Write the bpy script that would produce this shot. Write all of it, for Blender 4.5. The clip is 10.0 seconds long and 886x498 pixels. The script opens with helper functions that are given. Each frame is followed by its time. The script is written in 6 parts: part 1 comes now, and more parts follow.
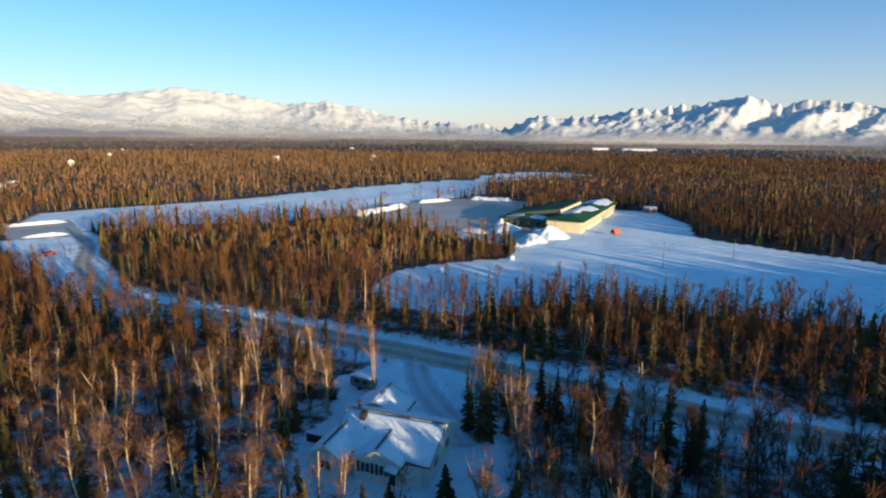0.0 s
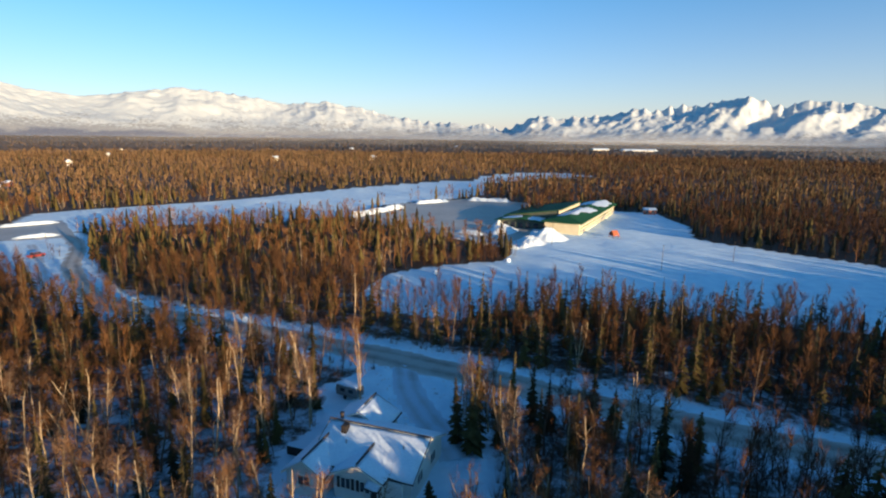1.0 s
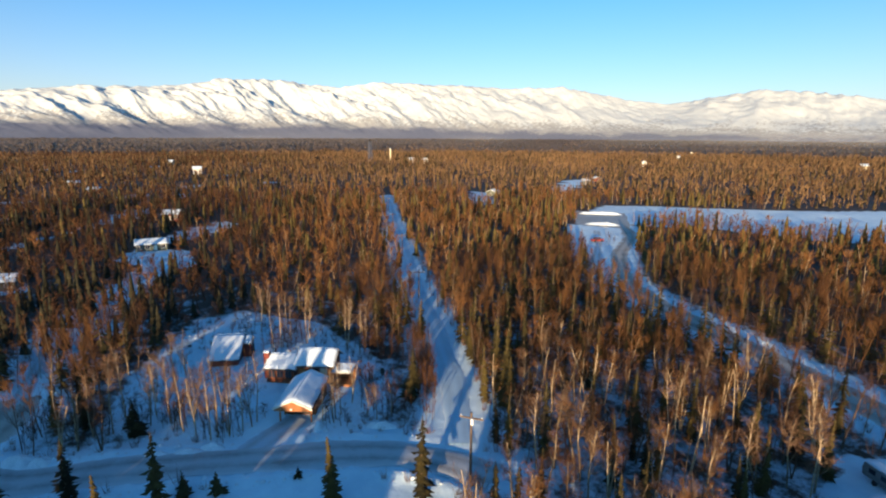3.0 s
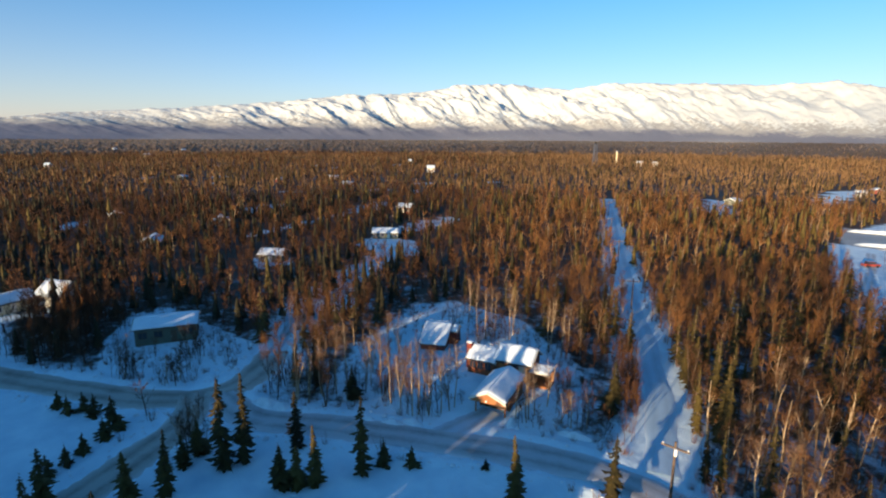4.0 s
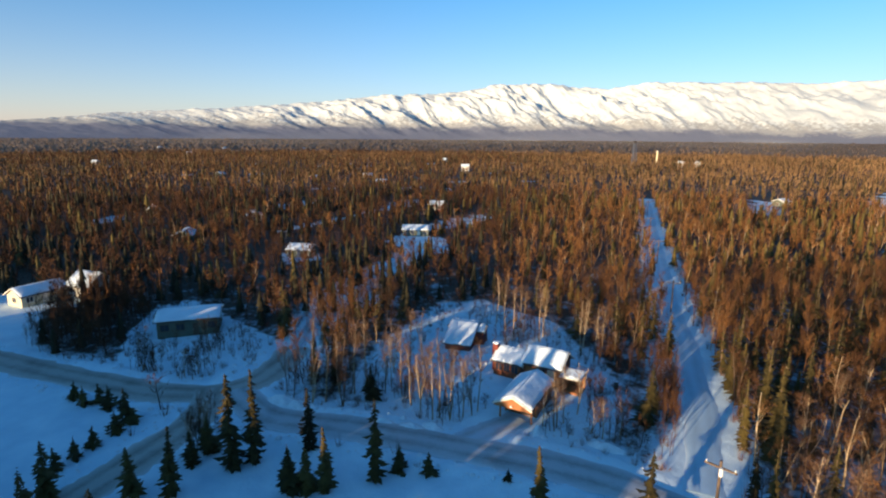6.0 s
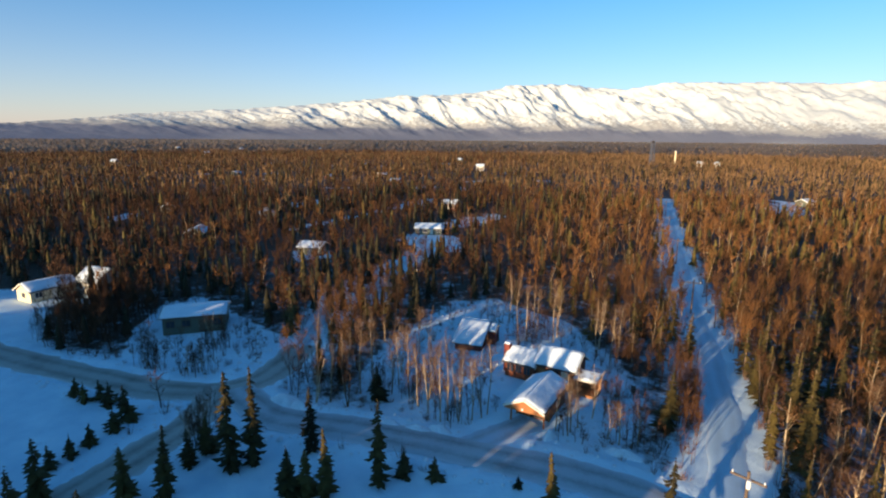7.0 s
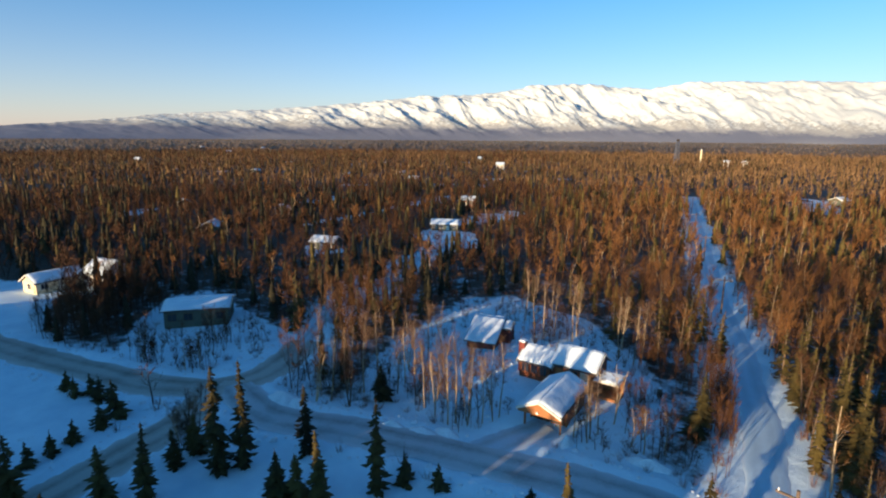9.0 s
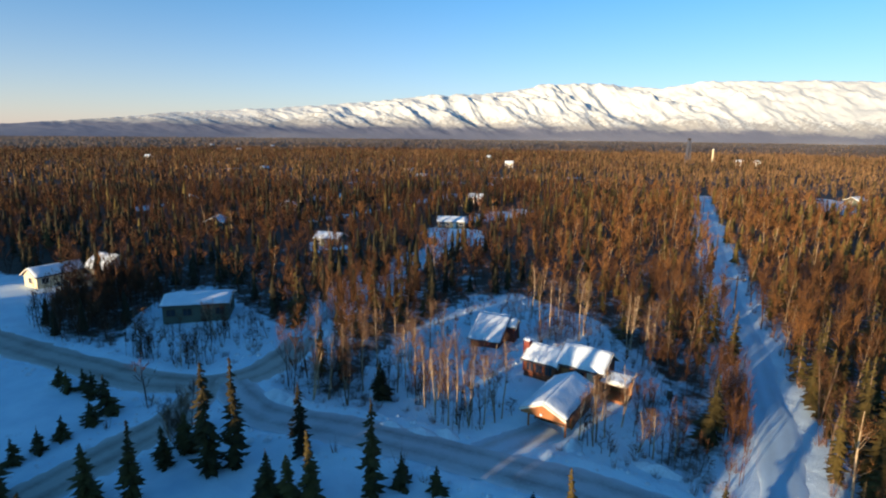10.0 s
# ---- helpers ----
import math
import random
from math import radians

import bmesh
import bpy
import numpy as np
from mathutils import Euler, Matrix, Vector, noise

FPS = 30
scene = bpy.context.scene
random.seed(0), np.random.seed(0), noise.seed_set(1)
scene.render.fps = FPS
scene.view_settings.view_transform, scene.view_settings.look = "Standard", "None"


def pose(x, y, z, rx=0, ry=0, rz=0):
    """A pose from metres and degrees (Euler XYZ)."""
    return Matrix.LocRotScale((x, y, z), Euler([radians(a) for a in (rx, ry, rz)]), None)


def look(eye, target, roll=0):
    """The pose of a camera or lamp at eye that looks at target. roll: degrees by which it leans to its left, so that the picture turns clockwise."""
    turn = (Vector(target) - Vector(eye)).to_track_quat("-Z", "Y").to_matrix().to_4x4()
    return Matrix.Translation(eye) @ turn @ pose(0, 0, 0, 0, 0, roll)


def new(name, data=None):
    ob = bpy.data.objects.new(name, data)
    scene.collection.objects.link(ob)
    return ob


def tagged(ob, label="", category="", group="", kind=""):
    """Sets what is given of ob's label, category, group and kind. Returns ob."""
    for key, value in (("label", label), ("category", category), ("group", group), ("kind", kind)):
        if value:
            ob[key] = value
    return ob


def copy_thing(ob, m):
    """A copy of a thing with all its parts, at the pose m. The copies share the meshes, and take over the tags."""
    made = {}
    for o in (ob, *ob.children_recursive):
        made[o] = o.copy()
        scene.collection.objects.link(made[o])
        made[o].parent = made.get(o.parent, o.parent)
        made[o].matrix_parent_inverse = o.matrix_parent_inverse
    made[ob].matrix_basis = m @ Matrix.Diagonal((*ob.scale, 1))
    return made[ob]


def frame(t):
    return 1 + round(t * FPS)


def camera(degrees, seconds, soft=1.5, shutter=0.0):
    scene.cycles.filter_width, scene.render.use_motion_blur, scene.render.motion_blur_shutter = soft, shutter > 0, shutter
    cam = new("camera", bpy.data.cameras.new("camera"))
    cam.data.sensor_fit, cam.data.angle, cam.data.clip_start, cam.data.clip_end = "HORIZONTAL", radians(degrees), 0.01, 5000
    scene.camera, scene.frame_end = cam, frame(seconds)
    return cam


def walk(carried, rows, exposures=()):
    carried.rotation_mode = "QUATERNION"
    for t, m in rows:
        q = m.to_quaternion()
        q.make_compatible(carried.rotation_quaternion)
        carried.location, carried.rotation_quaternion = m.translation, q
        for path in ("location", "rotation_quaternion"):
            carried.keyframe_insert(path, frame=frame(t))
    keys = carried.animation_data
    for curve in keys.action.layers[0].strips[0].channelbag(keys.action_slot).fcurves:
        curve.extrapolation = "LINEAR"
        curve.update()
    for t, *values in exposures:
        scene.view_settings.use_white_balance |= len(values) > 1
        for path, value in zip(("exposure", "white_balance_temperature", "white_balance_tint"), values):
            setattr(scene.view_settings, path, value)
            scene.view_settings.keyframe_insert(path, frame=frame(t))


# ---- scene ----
# ---- camera and its way ----
cam = camera(78.0, 10.0, soft=2.1)
PATH = [
    (0.0, (0.591, -7.516, 35.326), (0.609, -5.558, 34.916), 0.70),
    (0.5, (1.431, -6.150, 35.340), (1.448, -4.193, 34.930), 0.70),
    (1.0, (2.173, -4.855, 35.339), (2.189, -2.897, 34.930), 0.80),
    (1.5, (2.830, -3.723, 35.286), (2.846, -1.766, 34.876), 0.80),
    (2.0, (3.408, -2.752, 35.234), (3.370, -0.795, 34.826), 0.80),
    (2.3, (3.658, -2.281, 35.224), (3.146, -0.392, 34.815), 0.50),
    (2.5, (3.805, -2.019, 35.218), (2.975, -0.246, 34.808), 0.60),
    (2.7, (3.924, -1.807, 35.205), (2.751, -0.241, 34.794), 0.50),
    (3.0, (4.067, -1.478, 35.158), (2.484, -0.327, 34.745), 0.30),
    (3.2, (4.055, -1.206, 35.110), (2.312, -0.315, 34.699), 0.30),
    (3.4, (3.925, -0.880, 34.963), (2.085, -0.210, 34.553), 0.30),
    (3.6, (3.795, -0.554, 34.817), (1.913, -0.014, 34.408), 0.30),
    (3.8, (3.664, -0.228, 34.670), (1.765, 0.246, 34.262), 0.30),
    (4.0, (3.534, 0.098, 34.524), (1.627, 0.542, 34.116), 0.30),
    (4.3, (3.339, 0.587, 34.304), (1.427, 1.010, 33.898), 0.30),
    (4.5, (3.095, 0.814, 34.220), (1.179, 1.222, 33.814), 0.20),
    (5.0, (2.221, 1.236, 33.885), (0.300, 1.613, 33.478), 0.30),
    (5.5, (1.214, 1.609, 33.522), (-0.713, 1.959, 33.113), 0.40),
    (7.0, (-2.232, 3.201, 31.800), (-4.172, 3.467, 31.395), 0.40),
    (7.5, (-3.373, 3.557, 31.312), (-5.316, 3.803, 30.906), 0.50),
    (8.0, (-4.412, 3.994, 30.781), (-6.358, 4.219, 30.375), 0.50),
    (8.5, (-5.489, 4.484, 30.194), (-7.436, 4.693, 29.789), 0.50),
    (9.0, (-6.466, 4.970, 29.607), (-8.415, 5.163, 29.203), 0.40),
    (9.5, (-7.470, 5.450, 29.100), (-9.420, 5.627, 28.695), 0.50),
    (10.0, (-8.356, 5.909, 28.686), (-10.307, 6.070, 28.279), 0.60),
]
walk(cam, [(t, look(eye, aim, roll)) for t, eye, aim, roll in PATH])

# ---- light ----
SUN_WAY = Vector((0.66, -0.75, 0.0)).normalized()
SUN_UP = radians(7.0)
sky_world = bpy.data.worlds.new("sky")
scene.world = sky_world
sky_world.use_nodes = True
wn = sky_world.node_tree
wn.nodes.clear()
w_out = wn.nodes.new("ShaderNodeOutputWorld")
w_bg = wn.nodes.new("ShaderNodeBackground")
w_sky = wn.nodes.new("ShaderNodeTexSky")
w_sky.sky_type = "NISHITA"
w_sky.sun_disc = False
w_sky.sun_elevation = SUN_UP + radians(5.7)
w_sky.sun_rotation = math.atan2(SUN_WAY.x, SUN_WAY.y)
w_sky.altitude = 100
w_sky.air_density = 1.0
w_sky.dust_density = 0.7
w_sky.ozone_density = 3.0
w_bg.inputs["Strength"].default_value = 0.076
w_tint = wn.nodes.new("ShaderNodeMix")
w_tint.data_type, w_tint.blend_type = "RGBA", "MULTIPLY"
w_tint.inputs[0].default_value = 1.0
wn.links.new(w_sky.outputs[0], w_tint.inputs[6])
# pale winter haze lying all round the horizon
w_dir = wn.nodes.new("ShaderNodeTexCoord")
w_sep = wn.nodes.new("ShaderNodeSeparateXYZ")
wn.links.new(w_dir.outputs["Generated"], w_sep.inputs[0])
w_rise = wn.nodes.new("ShaderNodeMapRange")
w_rise.inputs["From Max"].default_value = 0.22
wn.links.new(w_sep.outputs["Z"], w_rise.inputs["Value"])
w_cast = wn.nodes.new("ShaderNodeMix")
w_cast.data_type = "RGBA"
w_cast.inputs[6].default_value = (0.60, 0.82, 1.04, 1)
w_cast.inputs[7].default_value = (0.405, 0.99, 1.28, 1)
wn.links.new(w_rise.outputs[0], w_cast.inputs[0])
wn.links.new(w_cast.outputs[2], w_tint.inputs[7])
w_low = wn.nodes.new("ShaderNodeMath")
w_low.operation, w_low.use_clamp = "SUBTRACT", True
w_low.inputs[0].default_value = 1.0
wn.links.new(w_sep.outputs["Z"], w_low.inputs[1])
w_pow = wn.nodes.new("ShaderNodeMath")
w_pow.operation = "POWER"
w_pow.inputs[1].default_value = 8.0
wn.links.new(w_low.outputs[0], w_pow.inputs[0])
w_haze = wn.nodes.new("ShaderNodeMix")
w_haze.data_type, w_haze.blend_type = "RGBA", "ADD"
w_haze.inputs[7].default_value = (3.4, 2.1, 1.8, 1)
wn.links.new(w_pow.outputs[0], w_haze.inputs[0])
wn.links.new(w_tint.outputs[2], w_haze.inputs[6])
wn.links.new(w_haze.outputs[2], w_bg.inputs[0])
wn.links.new(w_bg.outputs[0], w_out.inputs[0])

sun_lamp = bpy.data.lights.new("sun", "SUN")
sun_lamp.energy = 5.0
sun_lamp.angle = radians(0.55)
sun_lamp.color = (1.0, 0.73, 0.44)
sun = new("sun", sun_lamp)
sun.matrix_world = look(SUN_WAY * 500 + Vector((0, 0, 500 * math.tan(SUN_UP))), (0, 0, 0))
scene.view_settings.exposure = 1.03

# ---- materials ----
def mat(name, a, b, scale=1.0, rough=0.8, bump=0.0, bump_scale=None, metal=0.0, fine=8.0, spec=0.3, vary=0.0, coat=0.0):
    """Two base colours mixed by noise at two sizes (per metre), with fine relief."""
    m = bpy.data.materials.new(name)
    m.use_nodes = True
    nt = m.node_tree
    bs = nt.nodes["Principled BSDF"]
    bs.inputs["Roughness"].default_value = rough
    bs.inputs["Metallic"].default_value = metal
    bs.inputs["Specular IOR Level"].default_value = spec
    bs.inputs["Coat Weight"].default_value = coat
    geo = nt.nodes.new("ShaderNodeNewGeometry")
    n1 = nt.nodes.new("ShaderNodeTexNoise")
    n1.inputs["Scale"].default_value = scale
    n1.inputs["Detail"].default_value = 4
    n2 = nt.nodes.new("ShaderNodeTexNoise")
    n2.inputs["Scale"].default_value = scale * fine
    n2.inputs["Detail"].default_value = 3
    for n in (n1, n2):
        nt.links.new(geo.outputs["Position"], n.inputs["Vector"])
    mix = nt.nodes.new("ShaderNodeMath")
    mix.operation = "MULTIPLY_ADD"
    mix.inputs[1].default_value = 0.5
    nt.links.new(n2.outputs["Fac"], mix.inputs[0])
    half = nt.nodes.new("ShaderNodeMath")
    half.operation = "MULTIPLY"
    half.inputs[1].default_value = 0.5
    nt.links.new(n1.outputs["Fac"], half.inputs[0])
    nt.links.new(half.outputs[0], mix.inputs[2])
    fac = mix.outputs[0]
    if vary:
        info = nt.nodes.new("ShaderNodeObjectInfo")
        add = nt.nodes.new("ShaderNodeMath")
        add.operation = "MULTIPLY_ADD"
        add.inputs[1].default_value = vary
        nt.links.new(info.outputs["Random"], add.inputs[0])
        nt.links.new(fac, add.inputs[2])
        sub = nt.nodes.new("ShaderNodeMath")
        sub.operation = "SUBTRACT"
        sub.inputs[1].default_value = vary / 2
        nt.links.new(add.outputs[0], sub.inputs[0])
        fac = sub.outputs[0]
    ramp = nt.nodes.new("ShaderNodeValToRGB")
    ramp.color_ramp.elements[0].position = 0.32
    ramp.color_ramp.elements[0].color = (*a, 1)
    ramp.color_ramp.elements[1].position = 0.68
    ramp.color_ramp.elements[1].color = (*b, 1)
    nt.links.new(fac, ramp.inputs[0])
    nt.links.new(ramp.outputs[0], bs.inputs["Base Color"])
    if bump:
        bp = nt.nodes.new("ShaderNodeBump")
        bp.inputs["Strength"].default_value = bump
        bp.inputs["Distance"].default_value = 0.1
        nb = nt.nodes.new("ShaderNodeTexNoise")
        nb.inputs["Scale"].default_value = bump_scale or scale * fine
        nb.inputs["Detail"].default_value = 4
        nt.links.new(geo.outputs["Position"], nb.inputs["Vector"])
        nt.links.new(nb.outputs["Fac"], bp.inputs["Height"])
        nt.links.new(bp.outputs[0], bs.inputs["Normal"])
    return m


def ramp_node(nt, source, stops):
    r = nt.nodes.new("ShaderNodeValToRGB")
    r.color_ramp.elements[0].position, r.color_ramp.elements[0].color = stops[0][0], (*stops[0][1], 1)
    r.color_ramp.elements[1].position, r.color_ramp.elements[1].color = stops[-1][0], (*stops[-1][1], 1)
    for p, c in stops[1:-1]:
        r.color_ramp.elements.new(p).color = (*c, 1)
    nt.links.new(source, r.inputs[0])
    return r.outputs[0]


def noise_node(nt, scale, detail=4, rough=0.5, vector=None):
    n = nt.nodes.new("ShaderNodeTexNoise")
    n.inputs["Scale"].default_value = scale
    n.inputs["Detail"].default_value = detail
    n.inputs["Roughness"].default_value = rough
    if vector is None:
        vector = nt.nodes.new("ShaderNodeNewGeometry").outputs["Position"]
    nt.links.new(vector, n.inputs["Vector"])
    return n.outputs["Fac"]


def math_node(nt, op, a, b=None, c=None):
    n = nt.nodes.new("ShaderNodeMath")
    n.operation = op
    for k, v in enumerate((a, b, c)):
        if v is None:
            continue
        if isinstance(v, (int, float)):
            n.inputs[k].default_value = v
        else:
            nt.links.new(v, n.inputs[k])
    return n.outputs[0]


def mix_node(nt, fac, a, b):
    n = nt.nodes.new("ShaderNodeMix")
    n.data_type = "RGBA"
    for k, v in ((0, fac), (6, a), (7, b)):
        if isinstance(v, tuple):
            n.inputs[k].default_value = (*v, 1)
        elif isinstance(v, (int, float)):
            n.inputs[k].default_value = v
        else:
            nt.links.new(v, n.inputs[k])
    return n.outputs[2]


def bump_node(nt, bs, height, strength, distance):
    bp = nt.nodes.new("ShaderNodeBump")
    bp.inputs["Strength"].default_value = strength
    bp.inputs["Distance"].default_value = distance
    nt.links.new(height, bp.inputs["Height"])
    nt.links.new(bp.outputs[0], bs.inputs["Normal"])


def blank(name, rough=0.8):
    m = bpy.data.materials.new(name)
    m.use_nodes = True
    bs = m.node_tree.nodes["Principled BSDF"]
    bs.inputs["Roughness"].default_value = rough
    bs.inputs["Specular IOR Level"].default_value = 0.25
    return m, m.node_tree, bs


def ground_material():
    """Snow with drifts and litter; where the woods stand, brown covers it for leaves, brush and painted tree shade."""
    m, nt, bs = blank("snow_ground", 0.7)
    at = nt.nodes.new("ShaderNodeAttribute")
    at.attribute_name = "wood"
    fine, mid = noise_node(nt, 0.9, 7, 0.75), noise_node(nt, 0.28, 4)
    # the blue of open shade is mixed into the snow's base colour
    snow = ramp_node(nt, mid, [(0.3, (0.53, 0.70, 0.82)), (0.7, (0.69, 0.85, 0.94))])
    # brown of real litter, doubling as shade painted under the trees
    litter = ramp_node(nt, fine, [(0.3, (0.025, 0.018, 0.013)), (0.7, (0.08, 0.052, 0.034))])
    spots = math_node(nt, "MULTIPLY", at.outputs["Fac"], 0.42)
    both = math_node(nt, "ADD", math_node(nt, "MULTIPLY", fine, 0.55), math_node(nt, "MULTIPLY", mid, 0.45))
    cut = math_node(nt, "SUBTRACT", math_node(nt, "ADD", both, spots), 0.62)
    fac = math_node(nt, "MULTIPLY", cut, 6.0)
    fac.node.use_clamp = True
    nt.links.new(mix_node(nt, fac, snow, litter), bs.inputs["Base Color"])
    bump_node(nt, bs, both, 0.8, 0.4)
    return m


def road_material(name, packed, track):
    """Packed snow and grit with darker, polished wheel tracks along the road."""
    m, nt, bs = blank(name, 0.62)
    at = nt.nodes.new("ShaderNodeAttribute")
    at.attribute_name = "across"
    a = math_node(nt, "ABSOLUTE", at.outputs["Fac"])
    w = math_node(nt, "ABSOLUTE", math_node(nt, "SUBTRACT", a, 0.42))
    w = math_node(nt, "SUBTRACT", 0.34, w)
    n, f = noise_node(nt, 0.22, 5, 0.6), noise_node(nt, 4.0, 4, 0.7)
    k = math_node(nt, "ADD", math_node(nt, "MULTIPLY", w, 1.9), math_node(nt, "MULTIPLY", math_node(nt, "SUBTRACT", n, 0.5), 2.2))
    k = math_node(nt, "ADD", k, math_node(nt, "MULTIPLY", math_node(nt, "SUBTRACT", f, 0.5), 0.8))
    k.node.use_clamp = True
    edge = math_node(nt, "MULTIPLY", math_node(nt, "SUBTRACT", a, 0.8), 5.0)
    edge.node.use_clamp = True
    c = mix_node(nt, k, packed, track)
    nt.links.new(mix_node(nt, math_node(nt, "MULTIPLY", edge, n), c, (0.74, 0.77, 0.82)), bs.inputs["Base Color"])
    bump_node(nt, bs, f, 0.4, 0.05)
    return m


def mountain_material():
    """Snowy slopes: bare rock on ribs, woods towards the foot tinted blue-grey for haze."""
    m, nt, bs = blank("mountain_snow", 0.85)
    geo = nt.nodes.new("ShaderNodeNewGeometry")
    sep = nt.nodes.new("ShaderNodeSeparateXYZ")
    nt.links.new(geo.outputs["Position"], sep.inputs[0])
    flat = nt.nodes.new("ShaderNodeVectorMath")
    flat.operation = "MULTIPLY"
    flat.inputs[1].default_value = (1.0, 1.0, 0.45)
    nt.links.new(geo.outputs["Position"], flat.inputs[0])
    big, fine = noise_node(nt, 0.006, 5, 0.6), noise_node(nt, 0.05, 6, 0.75, flat.outputs[0])
    at = nt.nodes.new("ShaderNodeAttribute")
    at.attribute_name = "rise"
    snow = ramp_node(nt, big, [(0.3, (0.54, 0.575, 0.57)), (0.7, (0.635, 0.67, 0.65))])
    rock = math_node(nt, "ADD", math_node(nt, "MULTIPLY", fine, 1.0), math_node(nt, "MULTIPLY", big, 0.5))
    rock = math_node(nt, "SUBTRACT", rock, math_node(nt, "MULTIPLY", at.outputs["Fac"], 0.80))
    rock = math_node(nt, "MULTIPLY", math_node(nt, "SUBTRACT", rock, 0.59), 8.0)
    rock.node.use_clamp = True
    c = mix_node(nt, math_node(nt, "MULTIPLY", rock, 0.62), snow, (0.17, 0.155, 0.15))
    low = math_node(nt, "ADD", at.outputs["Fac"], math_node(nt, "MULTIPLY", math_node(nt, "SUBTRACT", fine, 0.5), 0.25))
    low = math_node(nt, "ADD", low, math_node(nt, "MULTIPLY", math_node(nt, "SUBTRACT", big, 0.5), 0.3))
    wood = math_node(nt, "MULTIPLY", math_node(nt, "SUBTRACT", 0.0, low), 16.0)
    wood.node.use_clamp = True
    # the blue-grey of the foot woods holds painted distance haze
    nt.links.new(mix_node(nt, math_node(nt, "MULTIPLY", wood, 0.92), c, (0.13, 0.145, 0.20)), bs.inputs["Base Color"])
    return m


def mist_haze_material():
    m, nt, bs = blank("mist_and_haze", 1.0)
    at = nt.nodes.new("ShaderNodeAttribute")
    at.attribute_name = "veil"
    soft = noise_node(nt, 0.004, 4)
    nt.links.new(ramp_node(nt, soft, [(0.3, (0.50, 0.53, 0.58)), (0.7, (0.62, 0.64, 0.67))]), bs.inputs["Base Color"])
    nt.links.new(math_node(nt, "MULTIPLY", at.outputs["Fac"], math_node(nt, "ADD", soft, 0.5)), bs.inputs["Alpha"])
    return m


MIST_HAZE = mist_haze_material()
# SNOW and PILE lean blue too, a shade tint in the base
SNOW = mat("snow", (0.54, 0.64, 0.74), (0.68, 0.77, 0.85), 0.5, 0.65, 0.5, 3.0)
PILE = mat("ploughed_snow", (0.52, 0.60, 0.66), (0.74, 0.82, 0.88), 0.8, 0.7, 0.9, 2.0)
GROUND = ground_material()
ROAD = road_material("packed_road", (0.42, 0.395, 0.36), (0.20, 0.178, 0.15))
SNOW_ROAD = road_material("snowed_road", (0.46, 0.49, 0.52), (0.23, 0.235, 0.235))
LANE = road_material("snowy_lane", (0.46, 0.56, 0.65), (0.34, 0.35, 0.36))
TRAIL = road_material("trodden_trail", (0.45, 0.62, 0.75), (0.36, 0.50, 0.61))
LOT = mat("icy_asphalt", (0.25, 0.24, 0.225), (0.43, 0.41, 0.38), 0.06, 0.5, 0.2, 3.0, fine=12)
BARK = mat("birch_bark", (0.135, 0.098, 0.060), (0.51, 0.385, 0.245), 1.2, 0.8, 0.4, 8.0, fine=5, vary=0.3)
TWIG = mat("birch_twigs", (0.060, 0.026, 0.008), (0.195, 0.085, 0.026), 0.11, 0.85, fine=3, vary=0.25)
NEEDLE = mat("spruce_needles", (0.016, 0.0145, 0.005), (0.100, 0.072, 0.018), 0.15, 0.8, fine=12, vary=0.3)
STEM = mat("spruce_bark", (0.09, 0.06, 0.04), (0.17, 0.12, 0.08), 2.0, 0.9)
BRUSH = mat("brush_twigs", (0.095, 0.054, 0.040), (0.205, 0.122, 0.085), 0.2, 0.9, fine=6)
DULL_BARK = mat("dull_bark", (0.060, 0.041, 0.029), (0.145, 0.098, 0.064), 1.2, 0.85, 0.3, 8.0, fine=5)
HAZE_TWIG = mat("thin_birch_twigs", (0.075, 0.040, 0.024), (0.20, 0.112, 0.062), 0.11, 0.85, fine=3, vary=0.25)
# darker copy of TWIG with woodland shade in the colour; also for brush
SHADE_BRUSH = mat("shade_and_brush_twigs", (0.034, 0.0145, 0.006), (0.098, 0.041, 0.0145), 0.09, 0.85, fine=4)
# darker copy of NEEDLE, western shade put into its colour
SHADE_NEEDLE = mat("shade_spruce_needles", (0.011, 0.011, 0.006), (0.036, 0.029, 0.010), 0.15, 0.85, fine=10)
# darker copy of FAR_A, shade of the distant woods painted in
FAR_C = mat("far_shade_wood", (0.034, 0.016, 0.007), (0.096, 0.043, 0.017), 0.012, 0.9, fine=9)
# plain and canopy colours are paled and greyed, distance haze painted in
PLAIN_A = mat("hazed_birch_wood", (0.098, 0.060, 0.036), (0.225, 0.140, 0.084), 0.004, 0.9, fine=9)
CANOPY = mat("hazed_canopy", (0.072, 0.049, 0.032), (0.265, 0.168, 0.102), 0.006, 0.95, fine=11)
PLAIN_B = mat("hazed_spruce_wood", (0.045, 0.034, 0.022), (0.110, 0.080, 0.047), 0.005, 0.9, fine=9)
# FAR_A and FAR_B are lightened a little for the same haze
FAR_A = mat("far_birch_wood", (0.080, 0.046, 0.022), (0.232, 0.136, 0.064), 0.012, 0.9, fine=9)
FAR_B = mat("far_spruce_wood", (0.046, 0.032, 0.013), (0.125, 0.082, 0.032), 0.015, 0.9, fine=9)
MOUNTAIN = mountain_material()
WHITE_WALL = mat("white_siding", (0.58, 0.56, 0.52), (0.70, 0.68, 0.63), 0.8, 0.7, 0.2, 12)
CREAM = mat("cream_siding", (0.62, 0.52, 0.33), (0.72, 0.62, 0.42), 0.4, 0.7, 0.2, 6)
RED_WALL = mat("red_stained_logs", (0.16, 0.05, 0.025), (0.28, 0.09, 0.04), 1.5, 0.75, 0.4, 8)
